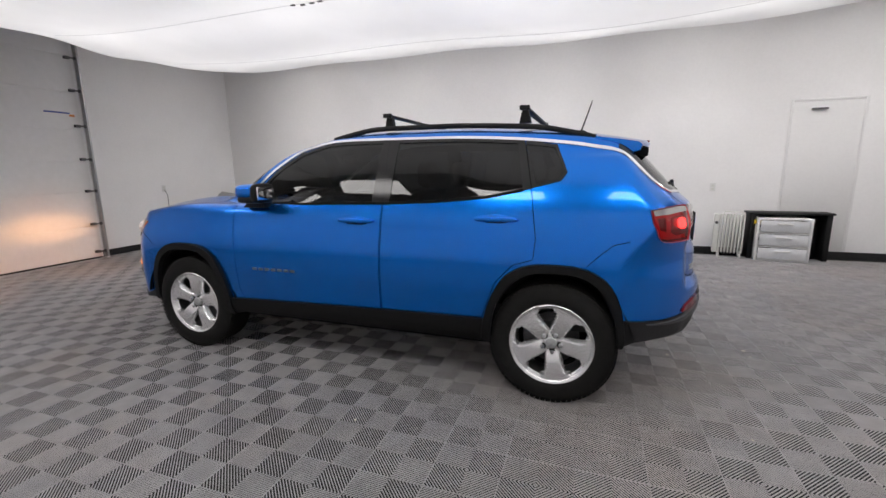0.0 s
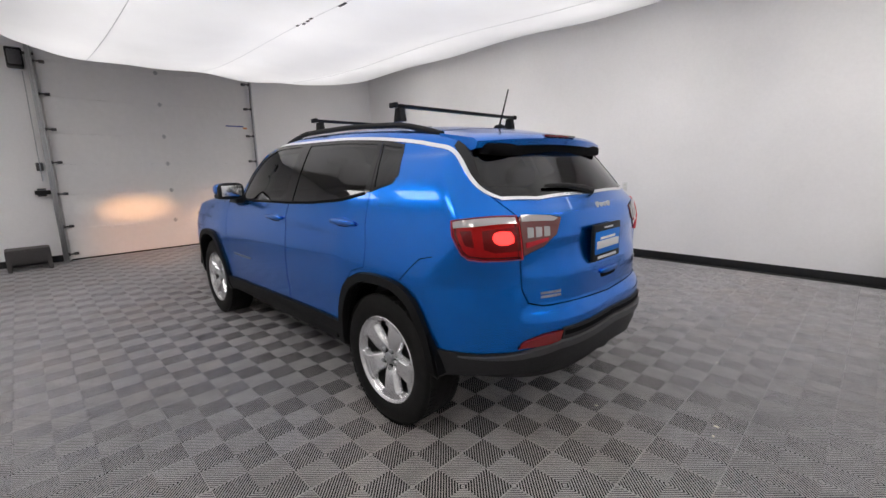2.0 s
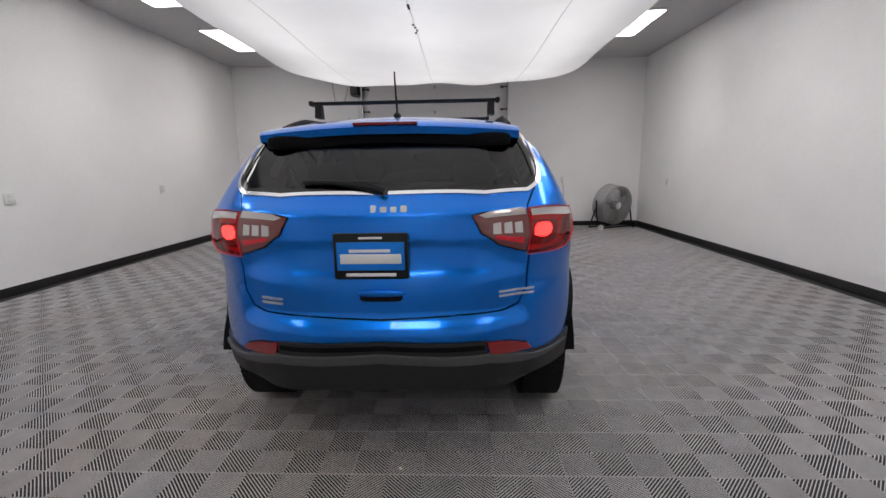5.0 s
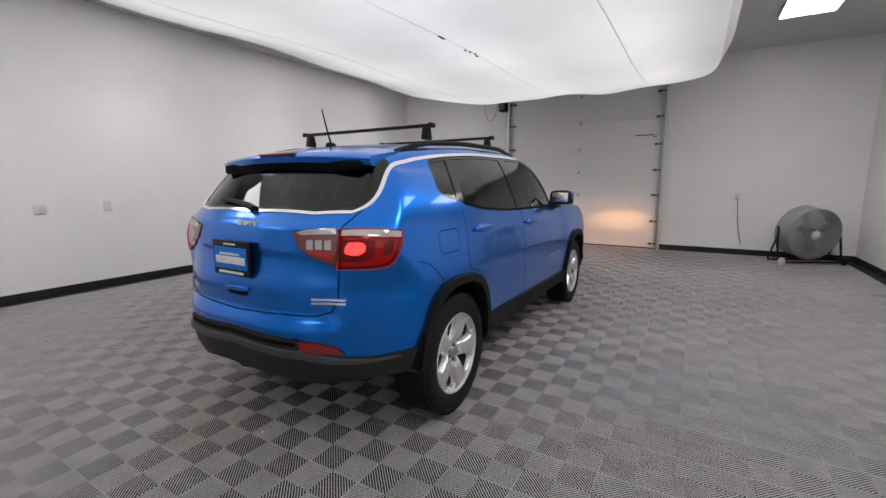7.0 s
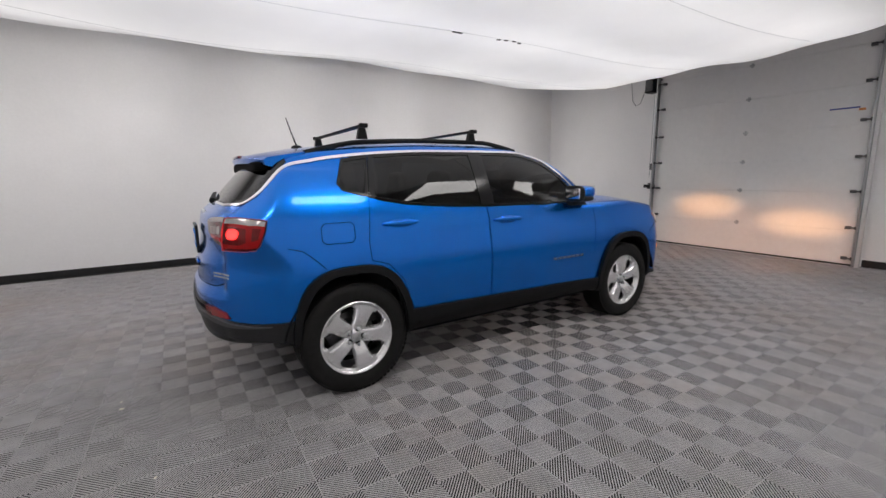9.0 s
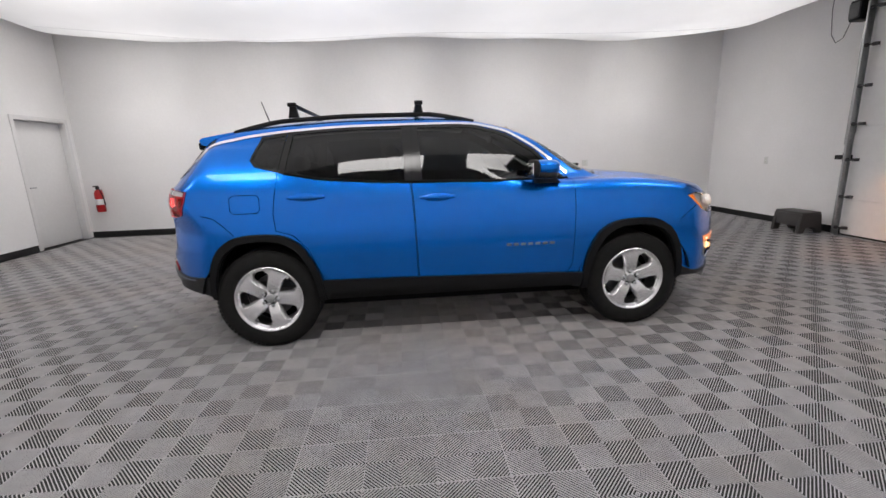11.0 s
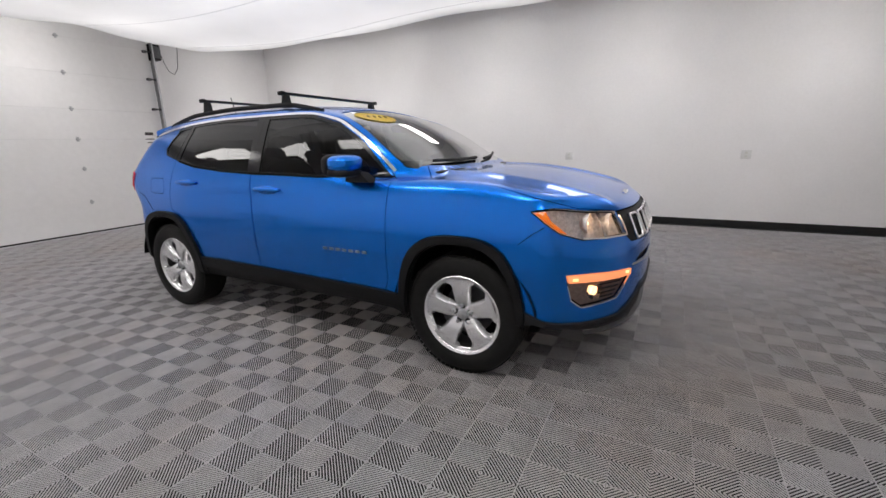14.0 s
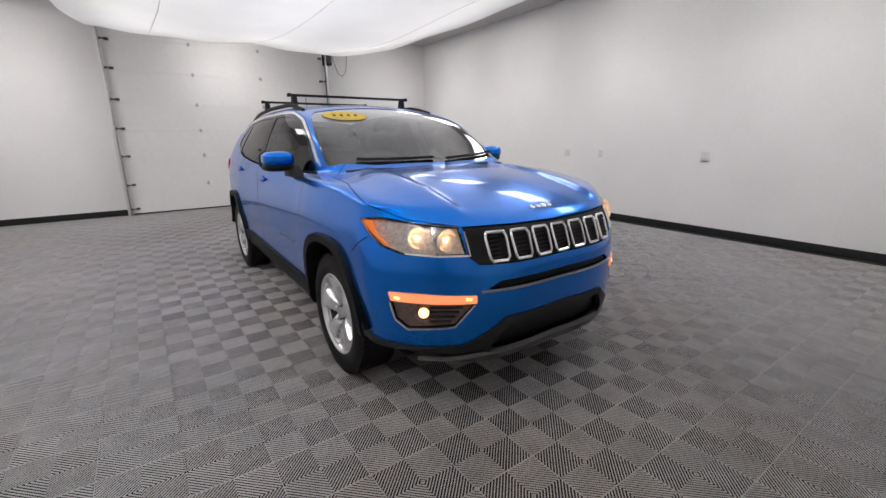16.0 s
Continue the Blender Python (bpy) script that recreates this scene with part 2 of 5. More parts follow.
def add_box(bm, x0, x1, y0, y1, z0, z1, bevel=0.0, m=None, segments=2):
    r = bmesh.ops.create_cube(bm, size=1)
    vs = r["verts"]
    for v in vs:
        v.co = Vector(((x0 + x1) / 2 + v.co.x * (x1 - x0), (y0 + y1) / 2 + v.co.y * (y1 - y0), (z0 + z1) / 2 + v.co.z * (z1 - z0)))
    if bevel:
        es = list({e for v in vs for e in v.link_edges})
        r = bmesh.ops.bevel(bm, geom=es, offset=bevel, segments=segments, affect="EDGES", profile=.5)
        vs = list({v for f in r["faces"] for v in f.verts} | {v for v in vs if v.is_valid})
    if m is not None:
        bmesh.ops.transform(bm, matrix=m, verts=[v for v in vs if v.is_valid])
    return vs


def box_bm(x0, x1, y0, y1, z0, z1, bevel=0.0, m=None):
    bm = bmesh.new()
    add_box(bm, x0, x1, y0, y1, z0, z1, bevel, m)
    return bm


def add_tube(bm, pts, radius, sides=10, squash=1.0, caps=True):
    """A pipe through pts; radius is one number or one for each point."""
    pts = [Vector(p) for p in pts]
    n = len(pts)
    rad = radius if isinstance(radius, (list, tuple)) else [radius] * n
    rings, up = [], None
    for i, p in enumerate(pts):
        d = (pts[min(i + 1, n - 1)] - pts[max(i - 1, 0)]).normalized()
        if up is None:
            up = Vector((0, 0, 1)) if abs(d.z) < .9 else Vector((1, 0, 0))
        a = d.cross(up).normalized()
        b = a.cross(d).normalized()
        up = b
        rings.append([bm.verts.new(p + (a * math.cos(t) + b * squash * math.sin(t)) * rad[i]) for t in [2 * math.pi * k / sides for k in range(sides)]])
    for r, s in zip(rings, rings[1:]):
        for k in range(sides):
            bm.faces.new((r[k], r[(k + 1) % sides], s[(k + 1) % sides], s[k]))
    if caps:
        bm.faces.new(list(reversed(rings[0])))
        bm.faces.new(rings[-1])


def tube_bm(pts, radius, sides=10, squash=1.0):
    bm = bmesh.new()
    add_tube(bm, pts, radius, sides, squash)
    return bm


def lathe_bm(profile, steps=48, axis="Y", bm=None):
    """Turns a profile of (radius, along) about the axis."""
    bm = bm or bmesh.new()
    rings = []
    for k in range(steps):
        c, s = math.cos(2 * math.pi * k / steps), math.sin(2 * math.pi * k / steps)
        rings.append([bm.verts.new((r * c, a, r * s) if axis == "Y" else (a, r * c, r * s) if axis == "X" else (r * c, r * s, a)) for r, a in profile])
    for k in range(steps):
        p, q = rings[k], rings[(k + 1) % steps]
        for i in range(len(profile) - 1):
            bm.faces.new((p[i], q[i], q[i + 1], p[i + 1]))
    bmesh.ops.remove_doubles(bm, verts=bm.verts, dist=1e-5)
    return bm


def prism_bm(outline, depth, m, bevel=0.0, bm=None):
    """An outline in (u, v), drawn out by depth along w, and laid by m."""
    bm = bm or bmesh.new()
    lo = [bm.verts.new(m @ Vector((u, v, 0))) for u, v in outline]
    hi = [bm.verts.new(m @ Vector((u, v, depth))) for u, v in outline]
    n = len(lo)
    bm.faces.new(list(reversed(lo)))
    top = bm.faces.new(hi)
    for i in range(n):
        bm.faces.new((lo[i], lo[(i + 1) % n], hi[(i + 1) % n], hi[i]))
    if bevel:
        bmesh.ops.bevel(bm, geom=list(top.edges), offset=bevel, segments=2, affect="EDGES", profile=.5)
    return bm

# ---- the room ----
XF, XB, YR, YL, ZC, TH = 5.86, -6.12, -4.245, 4.56, 3.5, .2


def structure(name, bm, mat, label, category, smooth=0):
    return tagged(obj(name, bm, mat, None, "", smooth), label, category, kind="structure")


def wall_with_hole(name, x0, x1, y0, y1, hole, label):
    """A wall across the room with one opening (y0, y1, height) or two."""
    bm = bmesh.new()
    edges = [y0]
    for h in sorted(hole):
        add_box(bm, x0, x1, edges[-1], h[0], 0, ZC)
        add_box(bm, x0, x1, h[0], h[1], h[2], ZC)
        edges.append(h[1])
    add_box(bm, x0, x1, edges[-1], y1, 0, ZC)
    return structure(name, bm, WALL, label, "wall")


FD = (-1.30, 1.64, 3.40)      # front vehicle door opening
RD = (-1.82, 1.89, 3.40)      # rear vehicle door opening
MD = (3.40, 4.42, 2.03)       # man door opening
structure("wall_right", box_bm(XB - TH, XF + TH, YR - TH, YR, 0, ZC), WALL, "plain white painted wall with a black base", "wall")
structure("wall_left", box_bm(XB - TH, XF + TH, YL, YL + TH, 0, ZC), WALL, "plain white painted wall with a black base", "wall")
wall_with_hole("wall_front", XF, XF + TH, YR, YL, [FD], "white painted wall round a vehicle door")
wall_with_hole("wall_rear", XB - TH, XB, YR, YL, [RD, MD], "white painted wall with vehicle door and man door")
structure("ceiling", box_bm(XB - TH, XF + TH, YR - TH, YL + TH, ZC, ZC + .15), CEILING, "grey painted ceiling above the light canopy", "ceiling")
structure("floor", box_bm(XB - TH, XF + TH, YR - TH, YL + TH, -.16, -.0039), TILEBED, "floor slab under interlocking plastic tiles, near black for shade between the ribs", "floor")

# black base along the walls
def base(x0, x1, y0, y1):
    bm = box_bm(x0, x1, y0, y1, 0, .10, .004)
    structure("baseboard", bm, BASE, "black rubber wall base", "baseboard")


base(XB, XF, YR, YR + .012)
base(XB, XF, YL - .012, YL)
base(XF - .012, XF, YR + .012, FD[0] - .10)
base(XF - .012, XF, FD[1] + .10, YL - .012)
base(XB, XB + .012, YR + .012, RD[0] - .10)
base(XB, XB + .012, RD[1] + .10, MD[0] - .07)


def vehicle_door(name, x, inward, y0, y1, hinge_rows, motor_side, stamps):
    """A closed sectional door on its tracks, inside the wall; inward is +1 or -1 along x."""
    door = thing(name, "closed white steel sectional garage door with hinges", "garage door", kind="structure")
    heights = [0.035, .51, 1.035, 1.49, 1.945, 2.47, 2.98, 3.46]
    for a, b in zip(heights, heights[1:]):
        bm = bmesh.new()
        add_box(bm, min(x, x - inward * .05), max(x, x - inward * .05), y0 + .02, y1 - .02, a + .0005, b - .0005, .0015)
        part("door_panel", bm, DOORWHITE, door, smooth=0)
    bm = box_bm(min(x, x - inward * .03), max(x, x - inward * .03), y0 + .02, y1 - .02, .0, .035, .006)
    part("bottom_seal", bm, BLACKPLASTIC, door, "black rubber bottom seal")
    for hy in hinge_rows:
        for z in heights[1:-1]:
            bm = bmesh.new()
            add_box(bm, x, x + inward * .006, hy - .016, hy + .016, z - .034, z + .034, 0)
            add_box(bm, x, x + inward * .03, hy - .028, hy + .028, z - .010, z + .010, .004)
            part("hinge", bm, STEEL, door, "galvanised hinge")
    for side, y in ((-1, y0), (1, y1)):
        track = part("track", box_bm(min(x + inward * .02, x + inward * .09), max(x + inward * .02, x + inward * .09), y + side * .02 - .012, y + side * .02 + .012, .03, ZC - .02, .003), STEEL, door, "vertical steel track")
        bm = bmesh.new()
        add_box(bm, min(x - inward * .03, x + inward * .03), max(x - inward * .03, x + inward * .03), y + side * .05 - .022, y + side * .05 + .022, .0, ZC - .02, .003)
        part("track_angle", bm, DOORWHITE if side < 0 else STEEL, door, "angle that holds the track")
        for z in (.12, .55, 1.05, 1.52, 2.0, 2.5, 2.95):
            bm = bmesh.new()
            add_tube(bm, [(x + inward * .055, y - side * .10, z), (x + inward * .055, y + side * .015, z)], .011, 8)
            add_tube(bm, [(x + inward * .055, y - side * .012, z), (x + inward * .055, y + side * .012, z)], .024, 12)
            add_box(bm, min(x, x + inward * .05), max(x, x + inward * .05), y - side * .09 - .03, y - side * .09 + .03, z - .02, z + .02, .003)
            part("roller", bm, DARKSTEEL, door, "steel roller bracket")
    return door


XFD, XRD = 5.74, -5.96
vehicle_door("door_1", XFD, -1, FD[0] - .03, FD[1] + .03, [.17], 1, True)
vehicle_door("door_2", XRD, 1, RD[0] - .03, RD[1] + .03, [-.575, .605], 1, False)

# threshold strips
structure("trim", box_bm(XFD - .02, XF, FD[0], FD[1], -.006, .012, .003), ALUMINIUM, "pale metal threshold under the door", "threshold")
structure("trim", box_bm(XB, XRD + .02, RD[0], RD[1], -.006, .012, .003), ALUMINIUM, "pale metal threshold under the door", "threshold")

# man door in the rear wall, set back in its frame
md = thing("door_3", "closed white steel man door in a white frame", "door", kind="structure")
part("door_leaf", box_bm(XB - .13, XB - .09, MD[0] + .02, MD[1] - .02, .012, MD[2] - .02, .003), MANDOOR, md)
for y in (MD[0], MD[1]):
    part("door_frame", box_bm(XB - .14, XB + .012, y - .05 if y == MD[0] else y - .016, y + .016 if y == MD[0] else y + .05, 0, MD[2] + .05, .004), MANDOOR, md)
part("door_frame", box_bm(XB - .14, XB + .012, MD[0] + .016, MD[1] - .016, MD[2] - .016, MD[2] + .05, .004), MANDOOR, md)
bm = bmesh.new()
add_tube(bm, [(XB - .09, MD[0] + .09, .98), (XB - .035, MD[0] + .09, .98)], .012)
add_tube(bm, [(XB - .04, MD[0] + .085, .98), (XB - .04, MD[0] + .20, .98)], .010)
part("door_handle", bm, STEEL, md, "steel lever handle")

# panelled white door on the right wall
pd = thing("door_4", "closed white flush door on the right wall", "door", kind="structure")
part("door_leaf", box_bm(-4.86, -4.08, YR, YR + .004, .02, 2.16, .003), PALEDOOR, pd)
for x0, x1, z0, z1 in ((-4.90, -4.865, 0, 2.20), (-4.075, -4.04, 0, 2.20), (-4.865, -4.075, 2.165, 2.20)):
    part("door_frame", box_bm(x0, x1, YR, YR + .006, z0, z1, .003), PALEDOOR, pd)
part("door_closer", box_bm(-4.46, -4.28, YR + .004, YR + .04, 2.055, 2.075, .004), DARKSTEEL, pd, "thin dark door closer arm")


def outlet(x, y, z, facing, wide=.075):
    """A cover plate with two sockets on a wall; facing: degrees, 0 looks along -y."""
    o = thing("wall_outlet", "white plastic wall socket plate", "outlet", pose(x, y, z, 0, 0, facing), "wall sockets")
    part("plate", box_bm(-wide / 2, wide / 2, -.008, 0, -.06, .06, .003), WHITEPLASTIC, o)
    for dz in (-.024, .024):
        part("socket", box_bm(-.017, .017, -.0105, -.007, dz - .014, dz + .014, .003), HEATERWHITE, o)


for x in (-1.5, -.83, .78, 3.22):
    outlet(x, YL, 1.04, 0, .12 if x in (3.22, -1.5, .78) else .075)
for x in (-3.2, -.4):
    outlet(x, YR, 1.0, 180)
outlet(4.6, YR, .98, 180)
outlet(XF, 3.2, 1.02, -90)
outlet(XF, -2.58, 1.02, -90)
outlet(XB, 2.75, 1.05, 90)

# cord that hangs from the front socket
bm = tube_bm([(XF - .02, -2.58, 1.0), (XF - .05, -2.60, .9), (XF - .02, -2.62, .6), (XF - .02, -2.66, .35), (XF - .03, -2.70, .2)], .005, 6)
tagged(obj("power_cord", bm, GREYPLASTIC), "thin grey cord that hangs from a wall socket", "cable")

# cloth canopy under the ceiling
canopy = thing("light_canopy", "sagging white cloth canopy lit from behind", "light canopy", kind="structure")
CX0, CX1, CY0, CY1 = -4.15, 3.95, -2.12, 2.12


def sag(u, v):
    """Height of the cloth, u and v from -1 to 1."""
    edge = 2.71 + .022 * math.sin(7 * v + 1) + .02 * math.sin(5.3 * u + .6) + .012 * math.sin(13 * v * u + 2)
    belly = (1 - abs(u) ** 3.2) * (1 - abs(v) ** 2.4)
    return edge - .17 * belly + .012 * math.sin(4 * u + 2.2 * v) + .01 * math.sin(9 * v + 3 * u) * (1 - abs(u))


bm = bmesh.new()
NX, NY = 90, 54
grid = []
for i in range(NX + 1):
    row = []
    for j in range(NY + 1):
        u, v = 2 * i / NX - 1, 2 * j / NY - 1
        # the corners of the cloth are drawn in and rounded
        r = .10 * (abs(u) ** 6) * (abs(v) ** 6)
        x = (CX0 + CX1) / 2 + (CX1 - CX0) / 2 * u * (1 - r * .5) - .22 * (v > 0) * (u > 0) * u * v
        y = (CY0 + CY1) / 2 + (CY1 - CY0) / 2 * v * (1 - r) + .025 * math.sin(3.1 * u + .5) * abs(v) ** 4
        row.append(bm.verts.new((x, y, sag(u, v))))
    grid.append(row)
for i in range(NX):
    for j in range(NY):
        bm.faces.new((grid[i][j], grid[i + 1][j], grid[i + 1][j + 1], grid[i][j + 1]))
rim = [grid[i][0].co.copy() for i in range(NX)] + [grid[NX][j].co.copy() for j in range(NY)] + [grid[i][NY].co.copy() for i in range(NX, 0, -1)] + [grid[0][j].co.copy() for j in range(NY, 0, -1)]
part("cloth", bm, CLOTH, canopy, smooth=180)
bm = bmesh.new()
low = [bm.verts.new(p + Vector((0, 0, .004))) for p in rim]
mid = [bm.verts.new(p + Vector((math.copysign(.10, p.x) * (abs(p.x) > 3.5), math.copysign(.10, p.y) * (abs(p.y) > 1.8), .22))) for p in rim]
top = [bm.verts.new(Vector((p.x + math.copysign(.16, p.x) * (abs(p.x) > 3.5), p.y + math.copysign(.16, p.y) * (abs(p.y) > 1.8), ZC - .002))) for p in rim]
for a, b in ((low, mid), (mid, top)):
    for i in range(len(rim)):
        k = (i + 1) % len(rim)
        bm.faces.new((a[i], a[k], b[k], b[i]))
part("skirt", bm, SKIRT, canopy, "white side cloth of the canopy", smooth=60)
# sewn seams along the cloth
for sy in (-1.25, .08, 1.3):
    bm = bmesh.new()
    v = (sy - (CY0 + CY1) / 2) / ((CY1 - CY0) / 2)
    add_tube(bm, [((CX0 + CX1) / 2 + (CX1 - CX0) / 2 * u, sy, sag(u, v) - .002) for u in np.linspace(-.97, .93, 40)], .0035, 6, .4)
    part("seam", bm, SKIRT, canopy, "sewn seam")
for x, dy in ((.07, 0), (.55, .012), (.63, .0), (.72, -.01), (.80, .01)):
    u = (x - (CX0 + CX1) / 2) / ((CX1 - CX0) / 2)
    part("patch", box_bm(x - .05 if x < .3 else x - .02, x + .05 if x < .3 else x + .02, .08 + dy - .010, .08 + dy + .010, sag(u, .04) - .012, sag(u, .04) - .005, .002), GREYPLASTIC, canopy, "dark tape on the seam")

# flat ceiling panels outside the canopy, with the unseen one added at the rear
for lx, ly in PANELS:
    p = thing("ceiling_light", "flat white LED ceiling panel, lit; the rearmost is an unseen addition", "ceiling light", pose(lx, ly, ZC, 0, 0, 90 if ly == 0 else 0), "ceiling panels")
    part("frame", box_bm(-.62, .62, -.31, .31, -.028, -.002, .004), WHITEPLASTIC, p)
    part("diffuser", box_bm(-.60, .60, -.29, .29, -.032, -.027), LED, p, smooth=0)


def operator(x, y, inward, name_label):
    """The motor of a vehicle door, beside its track, with its cable."""
    o = thing("door_operator", name_label, "door motor")
    part("housing", box_bm(min(x, x + inward * .2), max(x, x + inward * .2), y - .09, y + .09, 2.84, 3.10, .02), BLACKPLASTIC, o)
    part("cover", box_bm(min(x + inward * .2, x + inward * .23), max(x + inward * .2, x + inward * .23), y - .07, y + .07, 2.87, 3.06, .012), DARKSTEEL, o)
    pts = [(x + inward * .04, y + .14, 3.12), (x + inward * .03, y + .20, 2.90), (x + inward * .03, y + .28, 2.70), (x + inward * .03, y + .38, 2.66), (x + inward * .03, y + .46, 2.78), (x + inward * .03, y + .50, 3.10), (x + inward * .02, y + .50, ZC)]
    part("cable", tube_bm(pts, .005, 6), DARKSTEEL, o)
    part("drive_shaft", tube_bm([(x + inward * .06, y - .30, 3.06), (x + inward * .06, y + .02, 3.06)], .02), DARKSTEEL, o)
    part("pull_chain", tube_bm([(x + inward * .10, y - .06, 2.80), (x + inward * .10, y - .05, 1.25)], .006, 6), STEEL, o)
    return o


operator(XF, FD[1] + .22, -1, "black wall-mounted motor beside the front vehicle door")
operator(XB, RD[1] + .13, 1, "black wall-mounted motor beside the rear vehicle door")
for x, y, z, sgn, rz in ((XF, FD[1] + .20, 1.08, -1, 0), (XB, RD[1] + .32, 1.12, 1, 0)):
    b = thing("door_keeper", "small black bracket beside the door track", "bracket")
    part("arm", box_bm(min(x, x + sgn * .10), max(x, x + sgn * .10), y - .10, y + .08, z - .03, z + .03, .006), BLACKPLASTIC, b)
    part("plate", box_bm(min(x, x + sgn * .012), max(x, x + sgn * .012), y - .05, y + .05, z - .06, z + .06, .003), DARKSTEEL, b)
sw = thing("wall_switch", "small grey switch box beside the front door", "switch", pose(XF, FD[1] + .17, 1.46))
part("box", box_bm(-.06, 0, -.04, .04, -.06, .06, .006), GREYPLASTIC, sw)
part("button", box_bm(-.07, -.058, -.012, .012, -.02, .02, .003), DARKSTEEL, sw)
for dz, h, w in ((.09, .05, .07), (.0, .016, .075), (-.06, .016, .05), (-.15, .016, .065)):
    lb = thing("door_label", "small dark warning label on the rear garage door", "label", pose(XRD, 1.68, 1.49 + dz), "rear door labels")
    part("plate", box_bm(0, .003, -w, w, -h / 2, h / 2, .001), GREYPLASTIC, lb)

# warning strip on the front door
st = thing("door_sticker", "long narrow blue and orange sticker on the garage door", "sticker")
part("strip", box_bm(XFD - .003, XFD - .0015, -1.18, -.86, 2.165, 2.185), TAPE, st)
part("mark", box_bm(XFD - .003, XFD - .0015, -1.24, -1.17, 2.13, 2.16), ORANGE, st)


# ---- loose things along the walls ----
def drum_fan(m):
    f = thing("drum_fan", "large grey drum fan on a black wheeled stand", "fan", m)
    r, cz = .40, .50
    tilt = Matrix.Translation((0, 0, cz)) @ pose(0, 0, 0, 8)
    bm = lathe_bm([(r - .02, -.13), (r, -.15), (r + .008, -.14), (r, -.12), (r, .12), (r + .008, .14), (r, .15), (r - .02, .13), (r - .02, -.13)], 56)
    bm.transform(tilt)
    part("drum", bm, FANGREY, f)
    for y in (-.155, .155):
        g = bmesh.new()
        for k in range(1, 24):
            rr = .05 + k * .0148
            add_tube(g, [tilt @ Vector((rr * math.cos(a), y - math.copysign(.02 * (1 - (k / 24) ** 2), -y), rr * math.sin(a))) for a in np.linspace(0, 2 * math.pi, 41)], .0032, 5, caps=False)
        for k in range(8):
            a = math.pi * k / 4
            add_tube(g, [tilt @ Vector((q * math.cos(a), y, q * math.sin(a))) for q in (.03, .2, r)], .004, 5)
        part("grille", g, GRILLEWIRE, f, "round wire guard")
    bm = lathe_bm([(0, -.19), (.055, -.185), (.075, -.17), (.075, -.165), (0, -.165)], 28)
    bm.transform(tilt)
    part("badge", bm, WHITEPLASTIC, f, "pale round centre badge")
    bm = lathe_bm([(0, -.09), (.09, -.09), (.09, .11), (0, .11)], 28)
    bm.transform(tilt)
    part("motor", bm, DARKSTEEL, f)
    for k in range(4):
        a = math.pi / 2 * k + .35
        b = bmesh.new()
        q = [(.06, -.03), (.16, -.08), (.35, -.10), (.365, .02), (.30, .09), (.10, .04)]
        prism_bm(q, .005, tilt @ pose(0, 0, 0, 0, -math.degrees(a), 0) @ pose(0, -.01, 0, 90) @ pose(0, 0, 0, 24), 0, b)
        part("blade", b, ALUMINIUM, f, "wide metal blade")
    for s in (-1, 1):
        part("stand_leg", tube_bm([(s * .43, 0, cz + .02), (s * .47, -.02, cz + .10), (s * .485, -.06, .30), (s * .47, -.12, .06), (s * .36, -.14, .035)], .016), BLACKPLASTIC, f)
        part("stand_brace", tube_bm([(s * .43, 0, cz), (s * .47, .06, .25), (s * .46, .15, .05)], .014), BLACKPLASTIC, f)
        bm = lathe_bm([(0, -.02), (.055, -.02), (.06, -.012), (.06, .012), (.055, .02), (0, .02)], 24, "X")
        bm.transform(Matrix.Translation((s * .47, -.17, .06)))
        part("wheel", bm, WHITEPLASTIC if s < 0 else BLACKPLASTIC, f, "small wheel of the stand")
    part("base_bar", tube_bm([(-.44, -.13, .04), (.44, -.13, .04)], .016), BLACKPLASTIC, f)
    part("base_bar", tube_bm([(-.46, .15, .04), (.46, .15, .04)], .016), BLACKPLASTIC, f)
    return f


drum_fan(pose(5.36, -3.52, 0, 0, 0, -62))


def step_stool(m):
    f = thing("step_stool", "dark grey moulded plastic step stool on the floor", "stool", m)
    bm = bmesh.new()
    add_box(bm, -.15, .15, -.24, .24, .27, .31, .02)
    part("tread", bm, GREYPLASTIC, f)
    for s in (-1, 1):
        bm = prism_bm([(-.15, .275), (.15, .275), (.19, 0), (.10, 0), (.075, .09), (-.075, .09), (-.10, 0), (-.19, 0)], .05, Matrix(((1, 0, 0, 0), (0, 0, s, s * .19), (0, 1, 0, 0), (0, 0, 0, 1))), .008)
        part("side_panel", bm, GREYPLASTIC, f)
    for s in (-1, 1):
        part("skirt", box_bm(s * .145 - .012, s * .145 + .012, -.2, .2, .10, .28, .006), GREYPLASTIC, f)
    return f


step_stool(pose(5.52, 2.12, 0))


def heater(m):
    h = thing("radiator_heater", "cream oil-filled column heater against the wall", "heater", m)
    for k in range(8):
        bm = bmesh.new()
        add_box(bm, -.15 + k * .04 - .013, -.15 + k * .04 + .013, -.075, .075, .06, .62, .012)
        part("fin", bm, HEATERWHITE, h)
    part("control_box", box_bm(-.235, -.165, -.08, .08, .06, .62, .012), HEATERWHITE, h)
    bm = lathe_bm([(0, 0), (.022, 0), (.02, -.02), (0, -.02)], 20)
    bm.transform(Matrix.Translation((-.2, -.08, .5)))
    part("dial", bm, GREYPLASTIC, h)
    for x in (-.15, .11):
        part("foot", box_bm(x - .015, x + .015, -.13, .13, .0, .06, .008), WHITEPLASTIC, h)
    part("handle", tube_bm([(-.12, 0, .62), (-.11, 0, .655), (.10, 0, .655), (.11, 0, .62)], .008), HEATERWHITE, h)
    return h


heater(pose(-3.46, -4.05, 0, 0, 0, 168))


